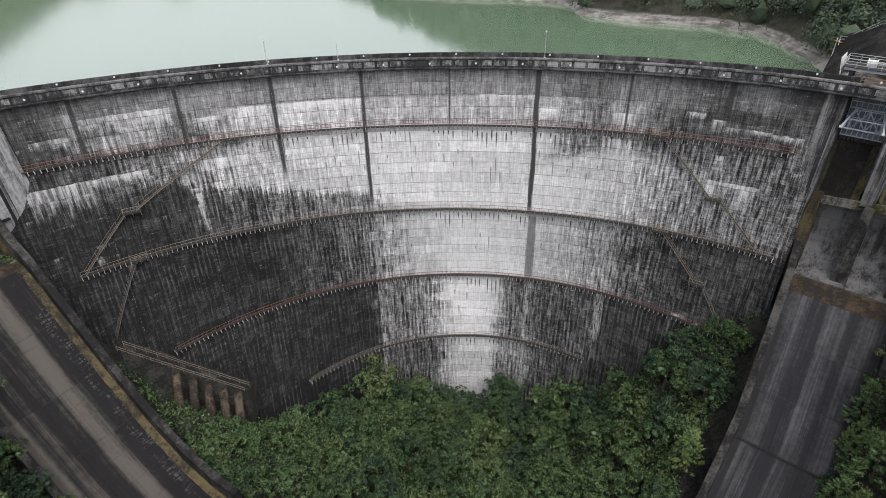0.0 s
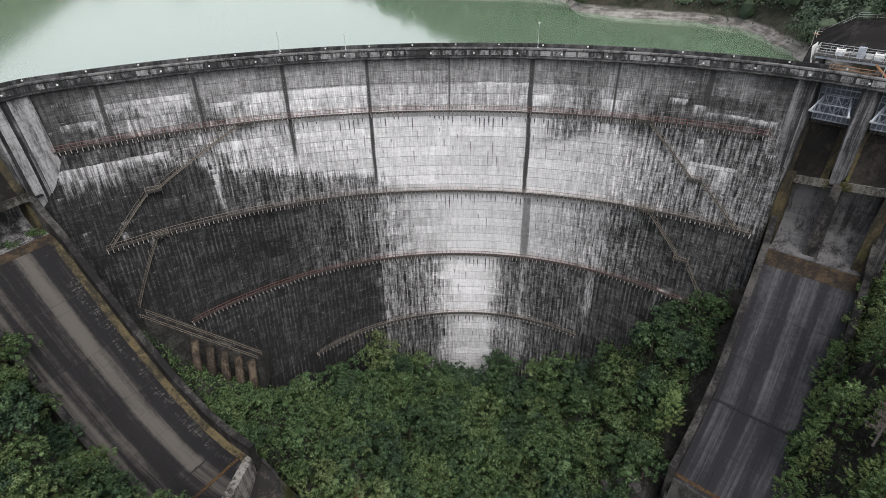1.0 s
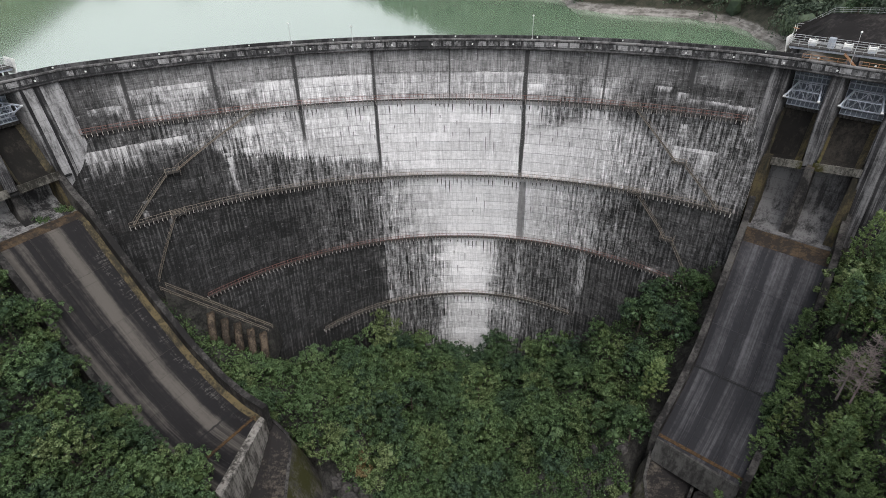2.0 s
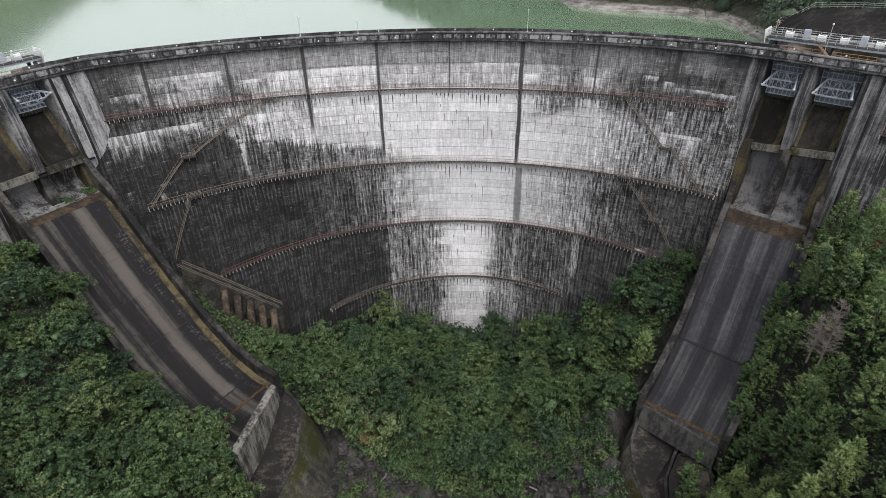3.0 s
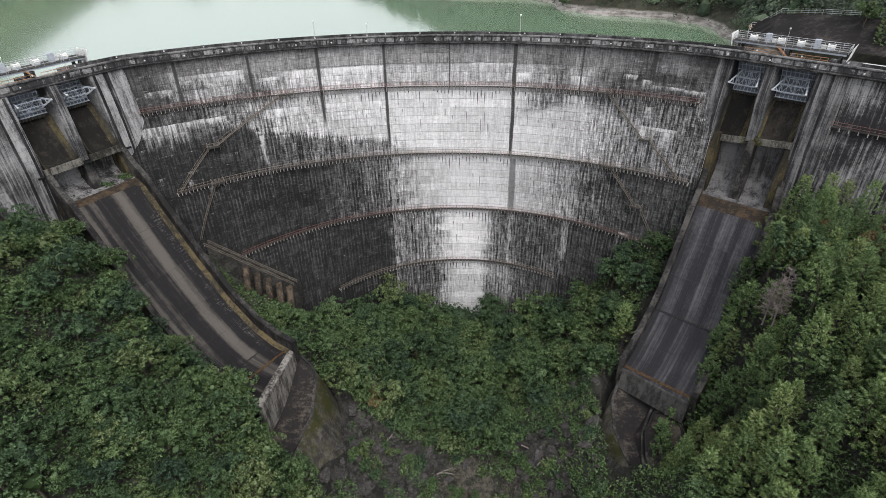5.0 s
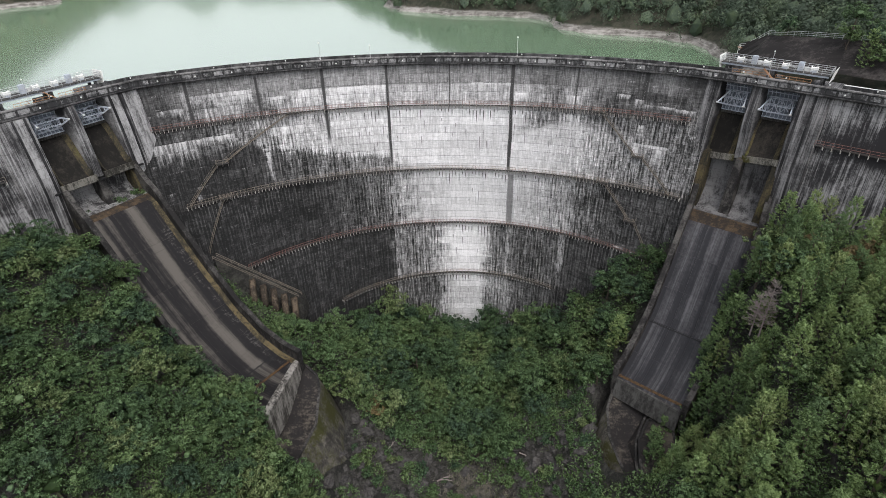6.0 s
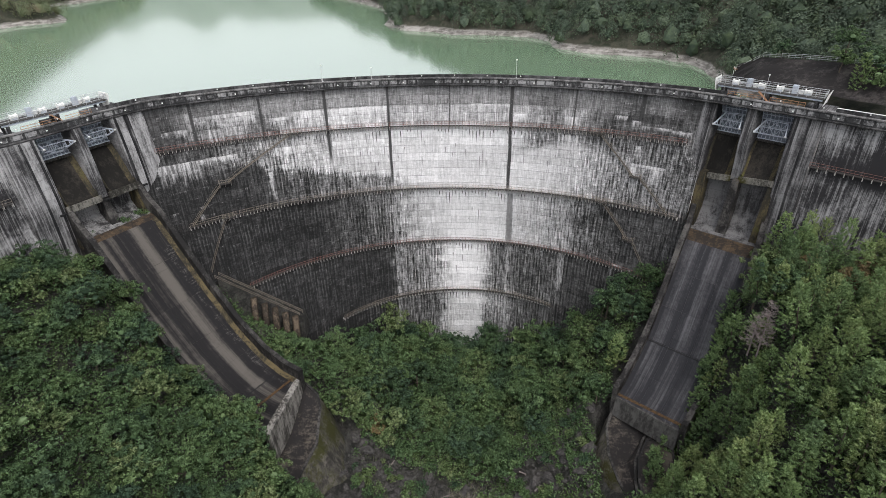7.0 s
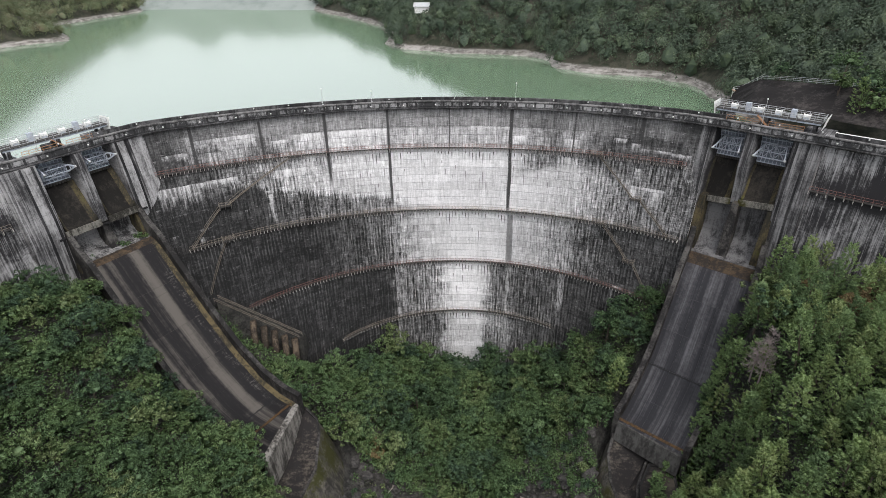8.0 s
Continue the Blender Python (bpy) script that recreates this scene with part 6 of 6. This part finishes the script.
ROCKS = [rock_mesh(s) for s in range(1, 9)]
rng = random.Random(12)
placed = 0
while placed < 400:
    x, y = rng.uniform(-29, 29), rng.uniform(26, 58)
    if -3 < x < 9 and 36 < y < 50 and rng.random() < 0.8:
        continue
    if on_works(x, y, 0.5) or (-45 < x < -28.5) or x > 28:
        continue
    r = rng.choice((0.2, 0.3, 0.4, 0.55, 0.8, 1.2))
    ob = new("rock", ROCKS[rng.randrange(8)])
    ob.matrix_world = Matrix.LocRotScale((x, y, carve(x, y, ground_z(x, y)) + 0.15 * r), Euler((rng.uniform(-0.4, 0.4), rng.uniform(-0.4, 0.4), rng.uniform(0, 6.28))), (r * rng.uniform(0.8, 1.5), r, r))
    tagged(ob, "weathered grey boulder in the dry stream bed", "rock", "boulders on the valley floor")
    placed += 1

def rubble():
    """Broken stones of the stream bed too many to count, joined."""
    g = random.Random(77)
    V, F = [], []
    k = 0
    while k < 5200:
        x, y = g.uniform(-30, 30), g.uniform(22, 60)
        if on_works(x, y, 0.3) or (-38 < x < -25.5 and y < 51) or (x > 25.5 and y < 55) or noise.noise(Vector((x * 0.15, y * 0.15, 7))) < -0.3:
            continue
        r = 0.10 + 0.42 * g.random() ** 2.2
        z = carve(x, y, ground_z(x, y))
        b = len(V)
        sx, sy, sz = g.uniform(0.7, 1.5), g.uniform(0.7, 1.5), g.uniform(0.5, 0.9)
        for q in CORE_V:
            w = r * (0.75 + 0.5 * g.random())
            V.append((x + q.x * w * sx, y + q.y * w * sy, z + q.z * w * sz))
        F += (CORE_F + b).tolist()
        k += 1
    me = bpy.data.meshes.new("rubble")
    me.from_pydata(V, [], F)
    me.materials.append(ROCK)
    return tagged(new("rubble", me), "dark broken stones strewn over the dry stream bed", "stones", kind="stuff")


rubble()
placed = 0
while placed < 165:
    x, y = rng.uniform(-28, 28), rng.uniform(24, 62)
    if on_works(x, y, 0.2) or (-38 < x < -24 and y < 51) or (x > 26 and y < 55):
        continue
    if -2 < x < 8 and 36 < y < 48 and rng.random() < 0.85:
        continue
    plant("shrub", x, y, carve(x, y, ground_z(x, y)) - 0.1, rng.uniform(0.5, 1.25), rng.uniform(0, 6.28))
    placed += 1
# trees that overhang the lower end of the steep chute and the long one
for k, (L, u, v, sc) in enumerate(((EAST, 27.0, 9.9, 0.95), (EAST, 30.5, 9.6, 1.1), (EAST, 34.0, 9.2, 1.15), (EAST, 37.5, 9.0, 1.1), (EAST, 41.0, 8.4, 1.2), (EAST, 44.5, 8.8, 1.15), (EAST, 22.0, 10.2, 0.95))):
    p = L(u, v, 0)
    plant("conifer_tree", p.x, p.y, carve(p.x, p.y, ground_z(p.x, p.y)) - 0.2, sc, 1.7 * k)
for k, (u, v, sc) in enumerate(((13, -9.9, 0.75), (17, -9.8, 0.8), (21, -9.6, 0.85), (25, -9.6, 0.9), (29, -9.4, 0.9), (33, -9.3, 0.95), (37, -9.2, 1.05), (40.5, -9.4, 1.1), (44, -9.2, 1.15), (47.5, -9.4, 1.15), (51, -10.0, 1.1), (42, -12.5, 1.25), (47, -12.0, 1.3), (52, -13.0, 1.3), (49.5, -10.6, 1.3), (54.5, -10.5, 1.25), (57.5, -12.5, 1.2), (55, -8.0, 1.1), (60, -9.5, 1.1))):
    p = WEST(u, v, 0)
    plant("broadleaf_tree", p.x, p.y, carve(p.x, p.y, ground_z(p.x, p.y)) - 0.2, sc, 2.3 * k)
for x, y, sc in ((65.7, 49.2, 1.2), (66.5, 41.5, 1.1), (63.0, 58.0, 1.0), (-21.0, 50.5, 1.1), (70.0, 52.0, 1.2)):
    plant("withered_tree", x, y, carve(x, y, ground_z(x, y)) + 1.0, sc, x)
for k, (x, y, z, sc) in enumerate(((80.0, 90.0, 73.0, 1.0), (84.0, 86.0, 73.5, 1.25), (83.0, 92.5, 76.5, 1.2), (87.5, 88.0, 75.0, 1.35), (79.5, 99.0, 79.5, 1.1), (88.5, 84.0, 74.0, 1.3), (87.0, 91.0, 77.0, 1.2), (92.0, 88.0, 78.0, 1.3), (78.0, 96.0, 77.0, 0.9), (93.0, 80.0, 73.0, 1.3), (72.0, 112.0, 76.0, 0.8))):
    plant("broadleaf_tree" if k % 3 else "conifer_tree", x, y, z, sc, k * 1.1)
for k in range(12):
    p = path_a.lerp(path_b, 0.2 + 0.065 * k)
    plant("shrub", p.x + 1.5 + rng.uniform(-0.4, 0.4), p.y - 4.6, p.z - 5.6, rng.uniform(0.6, 1.0), k * 1.3)
# trees that stand close against the foot of the dam
for k in range(13):
    sk = -36.0 + 4.6 * k
    q = face(sk, 6.0) + face_in(sk, 6.0) * (5.0 + (k % 3))
    if not on_works(q.x, q.y, 0.5):
        plant("broadleaf_tree", q.x, q.y, carve(q.x, q.y, ground_z(q.x, q.y)) - 0.3, (0.95, 1.1, 1.0, 1.25)[k % 4], 0.9 * k)
# low growth along the chutes and on the ledges
for L, side, fall, us in ((WEST, 1, FALL_WEST, (31, 40)), (WEST, -1, FALL_WEST, (3, 40)), (EAST, -1, FALL_EAST, (8, 36)), (EAST, 1, FALL_EAST, (3, 36))):
    for k in range(22):
        u = rng.uniform(*us)
        p = L(u, side * rng.uniform(8.8, 11.5), 0)
        plant("shrub", p.x, p.y, carve(p.x, p.y, ground_z(p.x, p.y)) - 0.1, rng.uniform(0.7, 1.4), rng.uniform(0, 6.28))
for u, v, sc in ((1.2, 5.6, 0.75), (2.2, 6.2, 0.7), (1.8, 1.2, 0.75), (2.4, 2.2, 0.55), (1.4, -4.8, 0.5), (2.2, -5.6, 0.4)):
    p = WEST(u, v, 52.5)
    plant("shrub", p.x, p.y, p.z, sc, u + v)


def grass_patch():
    """Blades over the open ground by the stream, joined."""
    g = np.random.default_rng(9)
    n = 26000
    x, y = g.uniform(-26, 26, n), g.uniform(24, 60, n)
    keep = np.array([noise.noise(Vector((a * 0.12, b * 0.12, 2))) + (0.45 if -4 < a < 10 and 34 < b < 50 else -0.38) > 0.0 and not on_works(a, b, 0.3) and not (a < -24 and b < 51) and not (a > 26) for a, b in zip(x, y)])
    x, y = x[keep], y[keep]
    z = np.array([carve(a, b, ground_z(a, b)) for a, b in zip(x, y)])
    n = len(x)
    h, t = g.uniform(0.25, 0.7, n), g.uniform(0, 6.28, n)
    w = 0.07
    lean = g.normal(size=(n, 2)) * 0.22
    v = np.empty((n, 3, 3))
    v[:, 0] = np.stack([x - w * np.cos(t), y - w * np.sin(t), z - 0.05], 1)
    v[:, 1] = np.stack([x + w * np.cos(t), y + w * np.sin(t), z - 0.05], 1)
    v[:, 2] = np.stack([x + lean[:, 0], y + lean[:, 1], z + h], 1)
    me = bpy.data.meshes.new("grass")
    me.from_pydata(v.reshape(-1, 3).tolist(), [], np.arange(3 * n).reshape(-1, 3).tolist())
    me.materials.append(GRASS)
    return tagged(new("grass", me), "rough pale green grass on the valley floor", "grass", kind="stuff")


grass_patch()


def reed_patch():
    """Dead stems lying and standing on the gravel, joined."""
    g = np.random.default_rng(19)
    V = []
    while len(V) < 9000:
        x, y = g.normal(2.0, 4.0), g.normal(38.0, 3.2)
        if noise.noise(Vector((x * 0.4, y * 0.4, 6))) < -0.15:
            continue
        z = carve(x, y, ground_z(x, y))
        t, ln, up = g.uniform(0, 6.28), g.uniform(0.3, 0.9), g.uniform(0.05, 0.6)
        d = np.array((math.cos(t), math.sin(t), 0))
        w = np.array((-d[1], d[0], 0)) * 0.035
        p = np.array((x, y, z + 0.05))
        V.append((p - w, p + w, p + d * ln + np.array((0, 0, up))))
    me = bpy.data.meshes.new("dry_reeds")
    me.from_pydata(np.array(V).reshape(-1, 3).tolist(), [], np.arange(3 * len(V)).reshape(-1, 3).tolist())
    me.materials.append(DRYREED)
    return tagged(new("dry_reeds", me), "pale brown dead reeds flattened on the valley gravel", "reeds", kind="stuff")


reed_patch()


def fallen_log(x, y, turn, ln):
    z = carve(x, y, ground_z(x, y)) + 0.35
    lg = thing("fallen_log", (x, y, z), "bleached broken tree trunk lying on dark rocks", "log", "driftwood on the valley floor")
    d = Vector((math.cos(turn), math.sin(turn), 0.06))
    a, b = Vector((x, y, z)) - d * ln / 2, Vector((x, y, z)) + d * ln / 2
    bm = bmesh.new()
    mid = (a + b) / 2 + Vector((0.15, 0.1, 0.1))
    bar(bm, a, mid, 0.17, 7, 0.13)
    bar(bm, mid, b, 0.13, 7, 0.05)
    part("trunk", bm, DEADWOOD, lg)
    for f, tt in ((0.35, 0.7), (0.6, -0.8), (0.75, 0.5)):
        bm = bmesh.new()
        p = a.lerp(b, f)
        bar(bm, p, p + Vector((math.cos(turn + tt), math.sin(turn + tt), 0.3)) * ln * 0.22, 0.06, 5, 0.02)
        part("branch", bm, DEADWOOD, lg)


for x, y, turn, ln in ((-5.0, 41.5, 0.5, 3.6), (-4.4, 40.6, -0.1, 3.0), (12.4, 45.5, -0.6, 2.8), (-17.5, 45.2, 1.1, 3.0), (15.0, 41.0, 0.9, 2.2)):
    fallen_log(x, y, turn, ln)


def dead_tree(x, y, z, h, seed):
    r = random.Random(seed)
    dt = thing("dead_tree", (x, y, z), "bleached leafless dead tree among green conifers", "tree", "dead trees")
    bm = bmesh.new()
    bar(bm, (x, y, z - 0.5), (x, y, z + h), 0.16, 7, 0.03)
    part("trunk", bm, DEADWOOD, dt)
    bm = bmesh.new()
    for i in range(46):
        f = r.uniform(0.25, 1.0)
        a = r.uniform(0, 6.28)
        ln = (1.15 - f) * 1.9 + 0.4
        p = Vector((x, y, z + h * f))
        e = p + Vector((math.cos(a) * ln, math.sin(a) * ln, ln * r.uniform(0.1, 0.5)))
        bar(bm, p, e, 0.045, 4, 0.012)
        for _ in range(16):
            q = p.lerp(e, r.uniform(0.25, 1.0))
            bar(bm, q, q + Vector((r.uniform(-0.6, 0.6), r.uniform(-0.6, 0.6), r.uniform(-0.1, 0.45))), 0.022, 3, 0.008)
    part("crown", bm, DEADWOOD, dt)


for x, y, h in ((50.6, 42.6, 8.8), (51.6, 44.4, 9.2), (49.9, 44.2, 8.0)):
    dead_tree(x, y, ground_z(x, y), h, int(x * 10))


# ---- retaining slope and stair on the east abutment ----
slope = thing("retaining_slope", (70, 104, 74), "dark sprayed-concrete slope above the crest road", "retaining wall", "", "structure")
bm = bmesh.new()
lo = ((61.5, 117.0, 64.0), (63.5, 106.0, 72.0), (68.0, 96.5, 73.6), (76.5, 86.5, 73.6), (84.0, 80.0, 73.6))
hi = ((66.0, 121.5, 73.0), (69.5, 116.0, 76.0), (74.0, 106.0, 77.6), (81.0, 97.0, 78.6), (90.0, 88.0, 79.6))
rows = [[Vector(a).lerp(Vector(b), t) + Vector((0.3 * noise.noise(Vector((i, t * 4, 0))), 0, 0.25 * noise.noise(Vector((i, t * 5, 3))))) for i, (a, b) in enumerate(zip(lo, hi))] for t in (0, 0.25, 0.5, 0.75, 1)]
sheet(bm, rows)
part("slope_face", bm, SHOTCRETE, slope)
fence = thing("path_fence", hi[1], "pale pipe fence along the hillside path", "fence")
railing("fence", [Vector(p) for p in hi[1:]], GALV, fence, 1.1, (0.35, 0.75, 1.1), 2.0, 0.03)
tower = thing("stair_tower", (65.8, 121.0, 65), "white pipe ladder tower with rust-orange platform", "ladder")
for dx, dy in ((0, 0), (1.0, 0), (0, 1.0), (1.0, 1.0)):
    bm = bmesh.new()
    bar(bm, (65.3 + dx, 120.6 + dy, 64.5), (65.3 + dx, 120.6 + dy, 72.6), 0.07, 6)
    part("post", bm, WHITE, tower)
bm = bmesh.new()
box(bm, (65.8, 121.1, 72.0), (1.5, 1.5, 0.12))
part("platform", bm, RAILORANGE, tower, "rust-orange platform")
railing("railing", [Vector((65.1, 120.4, 72.1)), Vector((66.5, 120.4, 72.1)), Vector(hi[1])], GALV, tower, 1.0, (0.5, 1.0), 1.4, 0.03)


# ---- hut on the far shore ----
hut = thing("hut", (-34.0, 246.0, 74.0), "small white hut with a pale grey roof in the woods", "house")
hx, hy = -34.0, 246.0
hz0 = hill_z(hx, hy, EAST_SHORE) + 1.2
bm = bmesh.new()
box(bm, (hx, hy, hz0 + 1.2), (6.5, 4.5, 3.0))
part("wall", bm, WHITE, hut)
bm = bmesh.new()
sheet(bm, [[(hx - 3.8, hy - 2.9, hz0 + 2.6), (hx + 3.8, hy - 2.9, hz0 + 2.6)], [(hx - 3.8, hy, hz0 + 4.2), (hx + 3.8, hy, hz0 + 4.2)], [(hx - 3.8, hy + 2.9, hz0 + 2.6), (hx + 3.8, hy + 2.9, hz0 + 2.6)]])
part("roof", bm, GALV, hut, "pale grey roof")
